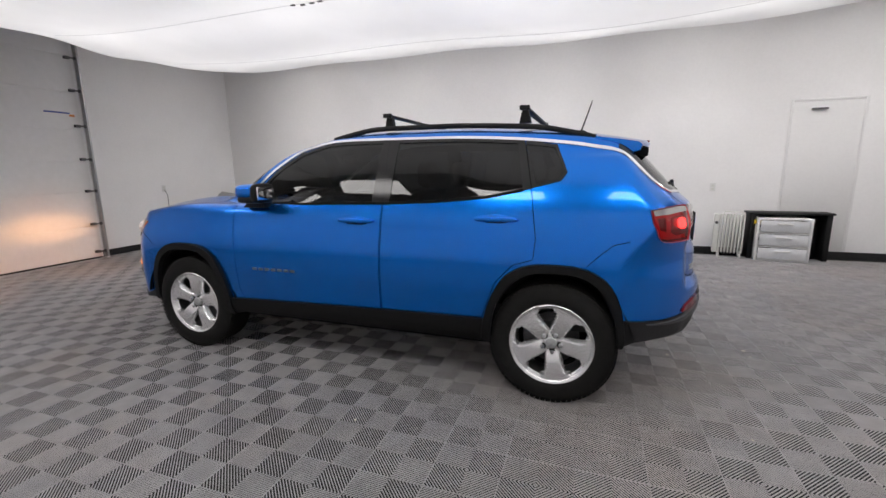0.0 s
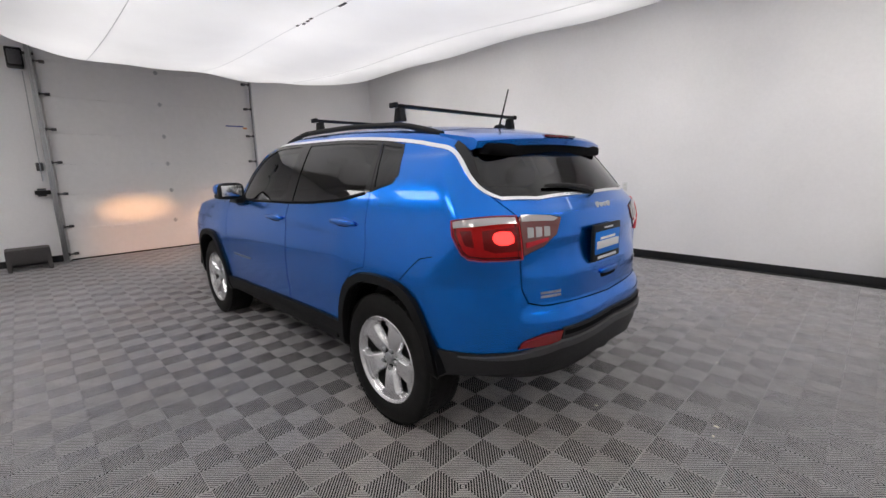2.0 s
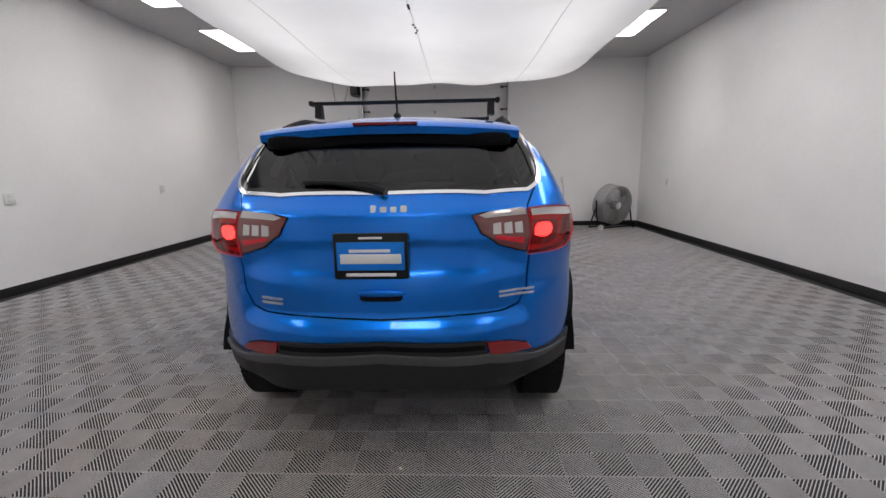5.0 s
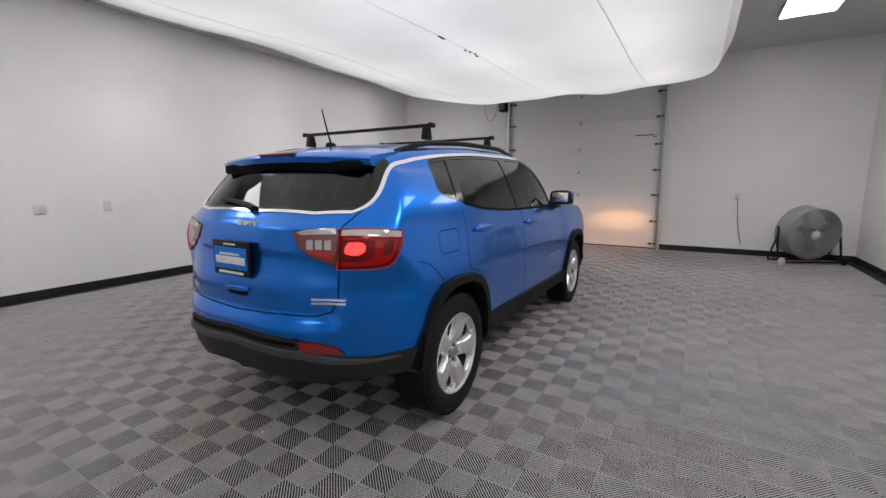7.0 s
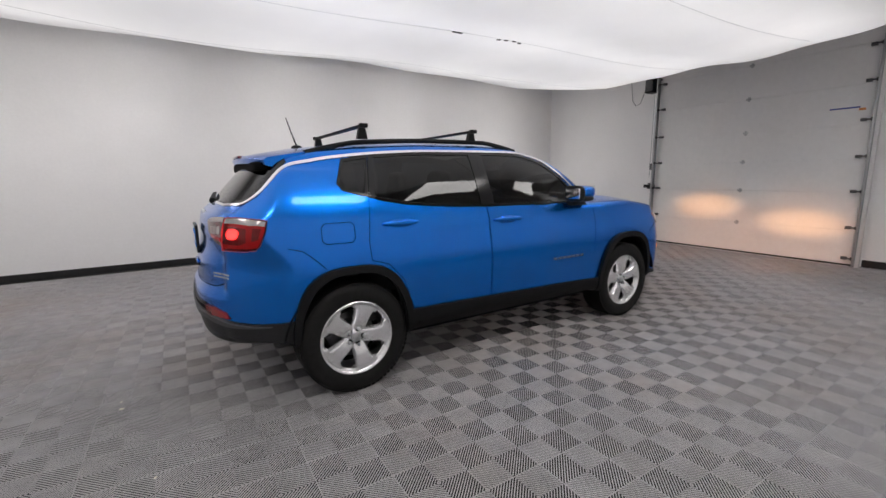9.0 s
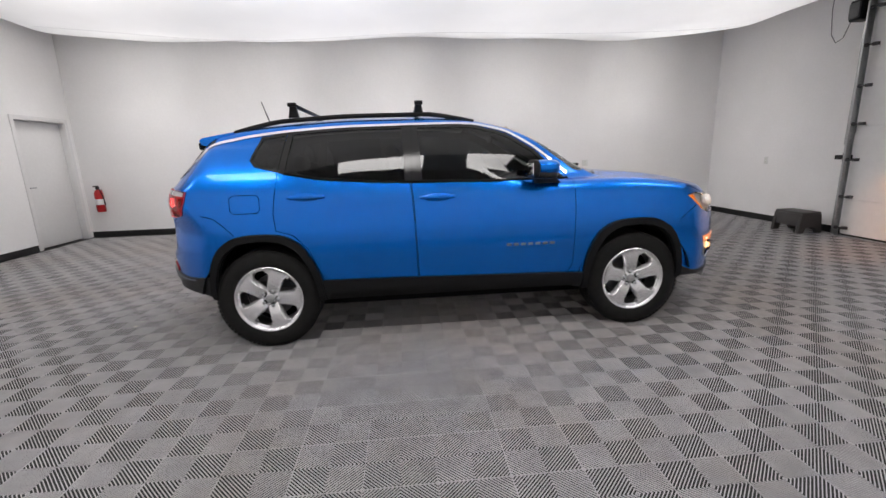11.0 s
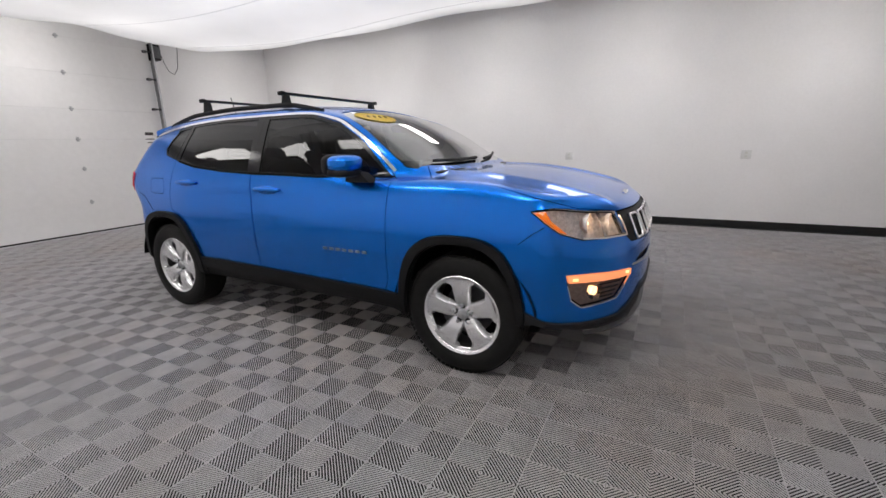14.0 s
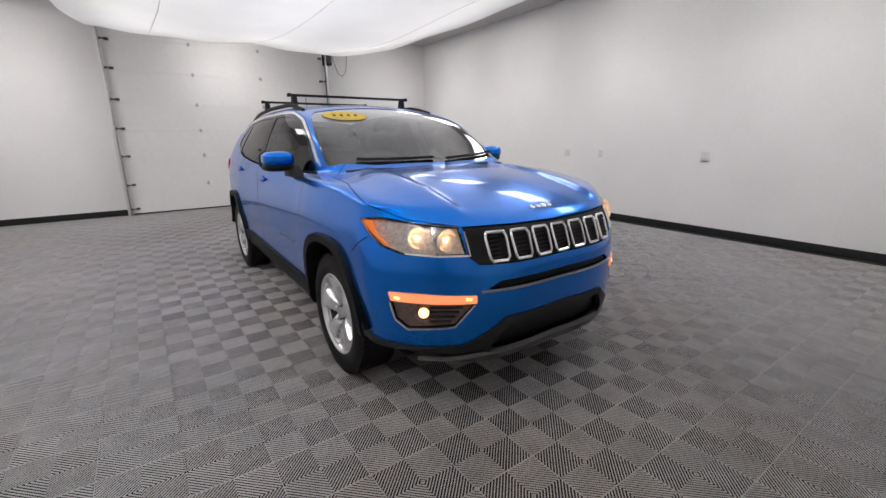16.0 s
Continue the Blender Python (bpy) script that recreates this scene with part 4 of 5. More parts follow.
def panel(name, kinds, mat, parent, label="", lift=0.0, wall=.012, inset=.0022, sides="both", mirror=1):
    """One panel of the body: its stretch of the skin, lifted, with edges turned inwards. sides: both halves in one mesh, or one half (mirror 1: left, -1: right)."""
    v3, nrm, tri, kind = SKIN
    t = tri[np.isin(kind.astype(str), kinds)]
    area = np.linalg.norm(np.cross(v3[t[:, 1]] - v3[t[:, 0]], v3[t[:, 2]] - v3[t[:, 0]]), axis=1)
    t = t[area > 1e-9]
    used, t = np.unique(t, return_inverse=True)
    t = t.reshape(-1, 3)
    p, n = v3[used] + nrm[used] * lift, nrm[used]
    # turn each triangle outwards
    fn = np.cross(p[t[:, 1]] - p[t[:, 0]], p[t[:, 2]] - p[t[:, 0]])
    flip = (fn * n[t].mean(1)).sum(1) < 0
    t[flip] = t[flip][:, ::-1]
    count = {}
    for a, b, c in t.tolist():
        for e in ((a, b), (b, c), (c, a)):
            count[e] = count.get(e, 0) + 1
    rim = [e for e in count if (e[1], e[0]) not in count]
    rim = [e for e in rim if not (abs(p[e[0], 1]) < 1e-6 and abs(p[e[1], 1]) < 1e-6)]
    pull = np.zeros_like(p)
    for a, b in rim:
        d = p[b] - p[a]
        d /= np.linalg.norm(d) + 1e-9
        pull[a] += np.cross(n[a], d)
        pull[b] += np.cross(n[b], d)
    size = np.linalg.norm(pull, axis=1, keepdims=True)
    mid = np.abs(p[:, 1]) < 1e-6
    p = p + np.where(size > 1e-6, pull / (size + 1e-9), 0) * inset
    p[mid, 1] = 0
    verts, norms, faces = [p], [n], [tuple(f) for f in t.tolist()]
    base, index = len(p), {}
    tops, lows, side = [], [], []
    for a, b in rim:
        for k in (a, b):
            if k not in index:
                index[k] = len(tops)
                tops.append(p[k])
                lows.append(p[k] - n[k] * (wall + lift))
        i, j = index[a], index[b]
        side.append((i, j))
    m = len(tops)
    if m and wall:
        verts += [np.array(tops), np.array(lows)]
        norms += [np.full((m, 3), 0.0)] * 2
        faces += [(base + j, base + i, base + m + i, base + m + j) for i, j in side]
    verts, norms = np.concatenate(verts), np.concatenate(norms)
    if sides == "both":
        k = len(verts)
        verts = np.concatenate([verts, verts * (1, -1, 1)])
        norms = np.concatenate([norms, norms * (1, -1, 1)])
        faces += [tuple(i + k for i in reversed(f)) for f in faces]
    elif mirror < 0:
        verts, norms = verts * (1, -1, 1), norms * (1, -1, 1)
        faces = [tuple(reversed(f)) for f in faces]
    me = bpy.data.meshes.new(name)
    me.from_pydata(verts.tolist(), [], faces)
    me.polygons.foreach_set("use_smooth", [True] * len(me.polygons))
    me.update()
    auto = np.array([tuple(v.vector) for v in me.vertex_normals])
    bare = np.linalg.norm(norms, axis=1) < .5
    norms[bare] = auto[bare]
    me.normals_split_custom_set_from_vertices([tuple(v) for v in norms])
    me.materials.append(mat)
    ob = new(name, me)
    ob.parent = parent
    if label:
        ob["label"] = label
    return ob


def ribbon(points, width, height, lift=0.0, side=1):
    """A raised strip along places on the skin."""
    p = np.asarray(points, float).copy()
    n = slope(p)
    d = np.gradient(p, axis=0)
    d /= np.linalg.norm(d, axis=1, keepdims=True)
    w = np.cross(n, d)
    rows = [p - w * width / 2 + n * (lift - .004), p - w * width / 2 * .8 + n * (lift + height), p + w * width / 2 * .8 + n * (lift + height), p + w * width / 2 + n * (lift - .004)]
    bm = bmesh.new()
    vs = [[bm.verts.new((q[0], q[1] * side, q[2])) for q in r] for r in rows]
    for i in range(len(p) - 1):
        for a, b in zip(vs, vs[1:]):
            bm.faces.new((a[i], a[i + 1], b[i + 1], b[i]))
    bm.faces.new([v[0] for v in vs])
    bm.faces.new([v[-1] for v in reversed(vs)])
    return bm


def snap(points, step=.03):
    """Places on the skin along a line of corners."""
    return folded(flat(outline(points, step, False)))


def eased(p, times=6):
    """Rounds the corners of a line on the skin."""
    for _ in range(times):
        p = np.concatenate([p[:1], (p[:-2] + 2 * p[1:-1] + p[2:]) / 4, p[-1:]])
    return folded(flat(p))


def blob(x0, x1, y0, y1, z0, z1, power=2.6, m=None, nu=28, nv=18):
    """A rounded block."""
    bm = bmesh.new()

    def e(c):
        return math.copysign(abs(c) ** (2 / power), c)

    rows = []
    for j in range(nv + 1):
        b = -math.pi / 2 + math.pi * j / nv
        rows.append([bm.verts.new(((x0 + x1) / 2 + (x1 - x0) / 2 * e(math.cos(b)) * e(math.cos(a)), (y0 + y1) / 2 + (y1 - y0) / 2 * e(math.cos(b)) * e(math.sin(a)), (z0 + z1) / 2 + (z1 - z0) / 2 * e(math.sin(b)))) for a in [2 * math.pi * i / nu for i in range(nu)]])
    for r, s in zip(rows, rows[1:]):
        for i in range(nu):
            bm.faces.new((r[i], r[(i + 1) % nu], s[(i + 1) % nu], s[i]))
    bmesh.ops.remove_doubles(bm, verts=bm.verts, dist=1e-5)
    if m is not None:
        bm.transform(m)
    return bm


# ---- the car ----
car = thing("car", "blue compact SUV with black cladding and lights on", "car")
panel("body", ["body"], PAINT, car)
panel("bonnet", ["hood"], PAINT, car)
hatch = panel("tailgate", ["hatch"], PAINT, car, inset=.004)
panel("windscreen", ["windscreen"], SCREEN, car, "clear windscreen", wall=0, inset=-.004, lift=-.004)
panel("glass_surround", ["glass_surround"], GLOSSBLACK, hatch, "gloss black surround of the rear window", inset=0, lift=.001)
panel("rear_window", ["rear_glass"], TINTREAR, hatch, "dark tinted rear window", wall=0, inset=-.004, lift=-.003)
panel("rear_bumper", ["rear_bumper_cladding"], CHIN, car, "dark grey plastic lower bumper", lift=.008, wall=.02)
panel("front_bumper", ["front_bumper_cladding"], CHIN, car, "dark grey plastic lower bumper", lift=.010, wall=.02)
panel("grille_panel", ["grille_panel"], BLACKPLASTIC, car, "gloss black grille panel", lift=-.006)
panel("air_intake", ["intake"], BLACKPLASTIC, car, "black lower air intake", lift=-.035, wall=0)
panel("bumper_slot", ["upper_slot"], BLACKPLASTIC, car, "black slot in the bumper", lift=-.02, wall=0)
v3, nrm, tri, kind = SKIN
OPAQUE = sorted(set(kind.astype(str)) - {"hole", "windscreen", "rear_glass", "front_window", "rear_window", "quarter_window", "intake", "upper_slot", "head_lamp", "fog_bezel", "tail_lamp"})
# added black sheet that keeps the panel gaps dark
panel("body_liner", OPAQUE, GAP, car, "black inner skin behind the panel gaps", lift=-.014, wall=0, inset=-.006)
doors = {}
for sgn in (1, -1):
    panel("sill_cladding", ["sill_cladding"], CLAD, car, "black plastic sill cladding", lift=.016, wall=.03, sides="one", mirror=sgn)
    panel("rear_arch_cladding", ["rear_arch"], CLAD, car, "black plastic wheel arch", lift=.024, wall=.06, sides="one", mirror=sgn)
    panel("front_arch_cladding", ["front_arch"], CLAD, car, "black plastic wheel arch", lift=.024, wall=.06, sides="one", mirror=sgn)
    for nm, kd, gl, tint in (("front_door", "front_door", "front_window", TINT_FRONT), ("rear_door", "rear_door", "rear_window", TINT)):
        d = doors[nm, sgn] = panel(nm, [kd], PAINT, car, sides="one", mirror=sgn)
        panel("window", [gl], tint, d, "dark tinted glass", wall=0, inset=-.004, lift=-.003, sides="one", mirror=sgn)
    panel("window_frame", ["front_frame"], GLOSSBLACK, doors["front_door", sgn], "gloss black window frame", inset=.0, lift=.001, sides="one", mirror=sgn)
    panel("window_frame", ["rear_frame"], GLOSSBLACK, doors["rear_door", sgn], "gloss black window frame", inset=.0, lift=.001, sides="one", mirror=sgn)
    panel("quarter_frame", ["quarter_frame"], GLOSSBLACK, car, "gloss black window frame", inset=.0, lift=.001, sides="one", mirror=sgn)
    panel("quarter_window", ["quarter_window"], TINT, car, "dark tinted glass", wall=0, inset=-.004, lift=-.003, sides="one", mirror=sgn)
    # fixed trims
    belt = snap(S((.84, 1.107), (.3, 1.108), (-.28, 1.122), (-.60, 1.136), (-.94, 1.166), (-1.14, 1.206)))
    part("belt_seal", ribbon(belt, .018, .004, 0, sgn), GAP, car, "black window seal")
    line = snap([("S", .835, 1.140), ("S", .61, 1.328), ("S", .395, 1.451), ("S", .17, 1.504), ("S", -.30, 1.511), ("S", -.75, 1.506), ("S", -1.12, 1.485), ("S", -1.42, 1.452), ("P", -1.53, .632, 1.437), ("P", -1.60, .617, 1.42), ("P", -1.68, .63, 1.36), ("P", -1.74, .65, 1.29), ("P", -1.80, .655, 1.235), ("P", -1.845, .64, 1.203), ("P", -1.885, .595, 1.188)], .02)
    line = eased(line)
    part("window_trim", ribbon(line, np.interp(line[:, 0], [-1.88, -1.82, -1.72, -1.62, -1.40, 0], [.020, .022, .026, .028, .026, .025])[:, None], .006, 0, sgn), CHROME, car, "bright chrome trim over the windows")
part("rear_trim", ribbon(np.concatenate([(q := snap([("P", -1.882, .60, 1.187), ("P", -1.95, .42, 1.181), ("P", -1.975, 0, 1.182)], .025)), q[::-1][1:] * (1, -1, 1)]), .022, .006), CHROME, hatch, "bright chrome trim under the rear window")
panel("fuel_flap", ["fuel_flap"], PAINT, car, "round-cornered fuel flap", sides="one", mirror=-1, inset=.002)
panel("flank_cover", ["fuel_flap"], PAINT, car, sides="one", mirror=1, inset=-.003, wall=0)

# door handles with their recesses
for sgn in (1, -1):
    for nm, x in (("front_door", -.12), ("rear_door", -1.0)):
        z = 1.018 if nm == "front_door" else 1.05
        q = place(("S", x, z))
        y = q[1]
        part("handle_recess", blob(x - .085, x + .085, sgn * y - .010, sgn * y + .004, z - .030, z + .026, 2.2), PAINT, doors[nm, sgn], "hand recess")
        # raised dark strip drawn as the shade below the handle
        part("handle_shade", blob(x - .075, x + .075, sgn * y - .008, sgn * y + .0065, z - .027, z - .010, 2.4), GAP, doors[nm, sgn], "dark strip standing in for the shade under the handle")
        part("handle", blob(x - .125, x + .125, sgn * (y + .010) - .016, sgn * (y + .010) + .016, z - .017, z + .017, 2.8), PAINT, doors[nm, sgn])
    # raised badge on the front door: plain bars
    for k in range(7):
        x = .375 + k * .052
        y = place(("S", x, .662))[1]
        part("badge_bar", box_bm(x - .018, x + .018, sgn * y - .004, sgn * y + .005, .653, .671, .003), BADGE, doors["front_door", sgn], "small metal badge")

    # side mirrors
    my = sgn * .90
    mirror = part("door_mirror", blob(.525, .705, my - .098, my + .098, 1.142, 1.245, 3.0), PAINT, doors["front_door", sgn], "blue mirror housing")
    part("mirror_glass", box_bm(.508, .518, my - .074, my + .074, 1.142, 1.226, .005), CHROME, mirror, "mirror glass")
    part("mirror_shell", blob(.522, .69, my - .094, my + .094, 1.116, 1.172, 3.2), BLACKPLASTIC, mirror, "black lower mirror shell")
    part("mirror_rim", blob(.512, .56, my - .099, my + .099, 1.118, 1.247, 3.4), BLACKPLASTIC, mirror, "black mirror rim")
    part("mirror_base", prism_bm([(.57, 1.082), (.75, 1.082), (.69, 1.135), (.58, 1.15)], .08, Matrix(((1, 0, 0, 0), (0, 0, sgn, sgn * .775), (0, 1, 0, 0), (0, 0, 0, 1))), .006), BLACKPLASTIC, mirror, "black mirror foot")
    # shut lines of the bumpers, from the lamps to the arches
    for ends in ((("P", -1.70, .86, .955), ("P", -1.62, .87, .935), ("P", -1.555, .885, .88), ("P", -1.49, .89, .815)), (("P", 1.745, .79, .875), ("P", 1.70, .82, .845), ("P", 1.64, .85, .79))):
        part("panel_gap", ribbon(snap(list(ends), .02), .005, .0006, 0, sgn), GAP, car, "dark shut line of the bumper")


# ---- lamps ----
def along(corners, lift):
    p = snap(corners, .02)
    return p + slope(p) * lift


def patch(name, corners, lift, mat, parent, sgn, label="", thick=.006):
    """A small plate that follows the skin inside an outline."""
    q = outline(corners, .03)
    sv = flat(q)
    lo, hi = sv.min(0), sv.max(0)
    gs, gv = np.meshgrid(np.linspace(lo[0], hi[0], 10)[1:-1], np.linspace(lo[1], hi[1], 8)[1:-1])
    g = np.stack([gs.ravel(), gv.ravel()], -1)
    g = g[inside(g, sv)]
    near = np.abs(g[:, None] - sv[None]).max(-1).min(1) > .008 if len(g) else np.zeros(0, bool)
    pts = np.concatenate([sv, g[near]])
    n = len(sv)
    v2, _, f, *_ = delaunay_2d_cdt([Vector(p) for p in pts], [(i, (i + 1) % n) for i in range(n)], [], 1, 1e-6)
    v2 = np.array([tuple(v) for v in v2])
    p = folded(v2)
    w = slope(p)
    bm = bmesh.new()
    hi_v = [bm.verts.new((a[0], a[1] * sgn, a[2])) for a in p + w * lift]
    lo_v = [bm.verts.new((a[0], a[1] * sgn, a[2])) for a in p + w * (lift - thick)]
    cnt = {}
    for t in f:
        try:
            bm.faces.new([hi_v[k] for k in t])
        except ValueError:
            continue
        for i in range(len(t)):
            e = (t[i], t[(i + 1) % len(t)])
            cnt[e] = 1
    for a, b in cnt:
        if (b, a) not in cnt:
            bm.faces.new((hi_v[a], hi_v[b], lo_v[b], lo_v[a]))
    return part(name, bm, mat, parent, label, smooth=50)


for sgn in (1, -1):
    # tail lamps: on the flank and on the tailgate
    tl = panel("tail_lamp", ["tail_lamp"], REDLENS, car, "lit red tail lamp with a clear upper strip", lift=.006, wall=.03, sides="one", mirror=sgn)
    panel("lamp_shell", ["tail_lamp"], LAMPSHELL, tl, "lit shell behind the red lens", lift=-.030, wall=-.01, inset=-.004, sides="one", mirror=sgn)
    patch("clear_strip", [("P", -1.79, .80, 1.104), ("P", -1.84, .767, 1.111), ("P", -1.951, .592, 1.108), ("P", -1.958, .592, 1.082), ("P", -1.86, .762, 1.082), ("P", -1.80, .808, 1.080)], .009, CLEARLENS, tl, sgn, "clear upper strip")
    patch("dark_ring", [("P", -1.893, .735, 1.068), ("P", -1.963, .592, 1.068), ("P", -1.978, .592, .968), ("P", -1.93, .69, .968), ("P", -1.90, .73, .985)], -.008, DARKRED, tl, sgn, "dark ring of the lamp")
    patch("lamp_core", [("P", -1.922, .685, 1.052), ("P", -1.935, .660, 1.058), ("P", -1.955, .625, 1.054), ("P", -1.965, .613, 1.035), ("P", -1.97, .615, 1.010), ("P", -1.955, .635, .998), ("P", -1.94, .665, .998), ("P", -1.925, .687, 1.012), ("P", -1.918, .693, 1.034)], -.004, REDGLOW, tl, sgn, "bright lit core")
    patch("side_cell", [("P", -1.82, .797, 1.068), ("P", -1.86, .765, 1.068), ("P", -1.875, .765, .995), ("P", -1.845, .793, 1.005)], -.010, DARKRED, tl, sgn, "dark side cell")
    hl = panel("tail_lamp_insert", ["hatch_lamp"], SMOKELENS, hatch, "smoked reversing lamp", lift=.006, wall=.03, sides="one", mirror=sgn)
    patch("clear_strip", [("P", -1.955, .56, 1.112), ("P", -2.01, .42, 1.104), ("P", -2.025, .385, 1.094), ("P", -2.02, .41, 1.082), ("P", -1.958, .56, 1.082)], .009, CLEARLENS, hl, sgn, "clear upper strip")
    patch("red_strip", [("P", -1.982, .56, 1.0), ("P", -2.025, .45, 1.018), ("P", -2.025, .455, 1.006), ("P", -1.985, .56, .98)], .0085, REDSTRIP, hl, sgn, "red lower strip")
    for k in range(3):
        y = .545 - k * .042
        x = -1.975 - k * .013
        patch("reflector_cell", [("P", x, y, 1.06), ("P", x - .012, y - .028, 1.058), ("P", x - .014, y - .028, 1.018), ("P", x - .002, y, 1.015)], .0085, CLEARLENS, hl, sgn, "clear cell")
    panel("rear_reflector", ["rear_reflector"], DULLRED, car, "dark red bumper reflector", lift=.010, wall=.02, sides="one", mirror=sgn)

    # head lamps: a reflector bowl behind the clear lens
    hd = panel("head_lamp", ["head_lamp"], REFLECTOR, car, "clear head lamp with warm light and amber corner", lift=-.030, wall=0, inset=-.004, sides="one", mirror=sgn)
    panel("lamp_lens", ["head_lamp"], LENS, hd, "clear lens", lift=.004, wall=.03, sides="one", mirror=sgn)
    patch("amber_corner", [("P", 1.69, .782, .940), ("P", 1.735, .752, .944), ("P", 1.765, .757, .90), ("P", 1.84, .727, .835), ("P", 1.81, .752, .85), ("P", 1.745, .777, .90)], -.004, AMBER, hd, sgn, "amber corner")
    for y, z in ((.675, .888), (.575, .878)):
        x = place(("F", y, z))[0] - .032
        bm = lathe_bm([(0, -.020), (.012, -.018), (.030, -.006), (.044, .012), (.050, .026), (.053, .026), (.047, .010), (.030, -.012), (0, -.026)], 28, "X")
        bm.transform(Matrix.Translation((x - .005, sgn * y, z)))
        b = part("lamp_bowl", bm, REFLECTOR, hd, "round reflector bowl")
        part("bulb", blob(x - .006, x + .018, sgn * y - .008, sgn * y + .008, z - .008, z + .008, 2), HEADGLOW, b, "lit warm bulb")
    edge = snap([("P", 2.04, .488, .905), ("P", 2.083, .486, .81), ("P", 1.99, .60, .808), ("P", 1.90, .692, .815)], .02)
    part("lamp_trim", ribbon(edge, .010, .003, .004, sgn), CHROME, hd, "bright trim inside the lamp")
    patch("lamp_divider", [("P", 1.955, .60, .93), ("P", 1.97, .585, .93), ("P", 2.01, .58, .81), ("P", 1.995, .60, .81)], -.010, CHROME, hd, sgn, "bright divider")

    # fog lamp housing
    fg = panel("fog_bezel", ["fog_bezel"], FOGSHELL, car, "smoked fog lamp housing", lift=-.018, wall=0, inset=-.003, sides="one", mirror=sgn)
    patch("light_strip", [("P", 1.85, .752, .643), ("P", 1.95, .665, .643), ("P", 2.12, .475, .634), ("P", 2.12, .475, .602), ("P", 1.95, .665, .605), ("P", 1.86, .748, .607)], .008, STRIP, fg, sgn, "lit amber strip", .03)
    edge = snap([("P", 1.853, .752, .595), ("P", 1.875, .742, .515), ("P", 1.915, .702, .474), ("P", 2.07, .557, .490), ("P", 2.118, .482, .595)], .02)
    part("bezel_edge", ribbon(edge, .008, .004, .0, sgn), CHROME, fg, "thin bright edge of the housing")
    for y0, x0 in ((.735, 1.87), (.515, 2.09)):
        patch("strip_glow", [("P", x0, y0, .630), ("P", x0 + .018, y0 - .021, .629), ("P", x0 + .018, y0 - .021, .616), ("P", x0, y0, .617)], .0105, AMBERGLOW, fg, sgn, "lit diode")
    bm = lathe_bm([(0, .02), (.03, .02), (.042, .028), (.046, .02), (.046, 0), (0, 0)], 28, "X")
    bm.transform(Matrix.Translation((place(("F", .676, .545))[0] - .026, sgn * .676, .545)) @ pose(0, 0, 0, 0, 0, sgn * 28))
    part("fog_lamp", bm, LENS, fg, "round fog lamp")
    bm = lathe_bm([(0, .018), (.014, .016), (.024, .010), (.024, .004), (0, .004)], 24, "X")
    bm.transform(Matrix.Translation((place(("F", .676, .545))[0] - .026, sgn * .676, .545)) @ pose(0, 0, 0, 0, 0, sgn * 28))
    part("fog_bulb", bm, WARMGLOW, fg, "warm lit lamp")
    for k in range(4):
        patch("mesh_bar", [("P", 1.985, .63, .585 - k * .022), ("P", 2.085 - k * .012, .525 + k * .012, .585 - k * .022), ("P", 2.085 - k * .012, .525 + k * .012, .577 - k * .022), ("P", 1.985, .63, .577 - k * .022)], -.008, CHIN, fg, sgn, "mesh bar")

q = snap([("P", 2.12, .45, .650), ("P", 2.17, .36, .650), ("P", 2.21, 0, .652)], .025)
part("slot_trim", ribbon(np.concatenate([q, q[::-1][1:] * (1, -1, 1)]), .012, .005), STEEL, car, "silver strip under the bumper slot")
q = snap([("P", 1.93, .665, .325), ("P", 1.98, .62, .320), ("P", 2.10, .46, .318), ("P", 2.17, .25, .322), ("P", 2.19, 0, .325)], .025)
q = np.concatenate([q, q[::-1][1:] * (1, -1, 1)])
part("bumper_lip", ribbon(q, (.055 * np.clip((.66 - np.abs(q[:, 1])) / .25, .08, 1))[:, None], .018), LIP, car, "grey lower lip of the bumper")
# seven upright slots in the nose
for k in range(7):
    yc = (k - 3) * .1265
    a = abs(yc)
    slot = None
    w = .049
    ring_pts = []
    for (u, z) in ((-w * .86, .905), (w * .86, .905), (w, .885), (w * .92, .80), (w * .72, .783), (-w * .72, .783), (-w * .92, .80), (-w, .885)):
        q = place(("F", abs(yc + u), z))
        ring_pts.append(Vector((q[0] + .006, yc + u, z)))
    dense = []
    for i in range(len(ring_pts)):
        p, q = ring_pts[i], ring_pts[(i + 1) % len(ring_pts)]
        dense += [p.lerp(q, t / 4) for t in range(4)]
    bm = bmesh.new()
    add_tube(bm, dense + [dense[0], dense[1]], .0082, 8, 1.0, False)
    slot = part("grille_slot", bm, CHROME, car, "bright chrome grille surround")
    bm = bmesh.new()
    inner = [bm.verts.new((p.x - .012, p.y, p.z)) for p in dense]
    bm.faces.new(inner)
    back_plate = part("slot_backing", bm, GAP, slot, "black slot", smooth=0)
    bm = bmesh.new()
    for r in range(6):
        z = .795 + r * .018
        q = place(("F", a, z))
        add_box(bm, q[0] - .010, q[0] - .002, yc - .038, yc + .038, z, z + .004)
    part("slot_mesh", bm, CHIN, slot, "black honeycomb mesh", smooth=0)
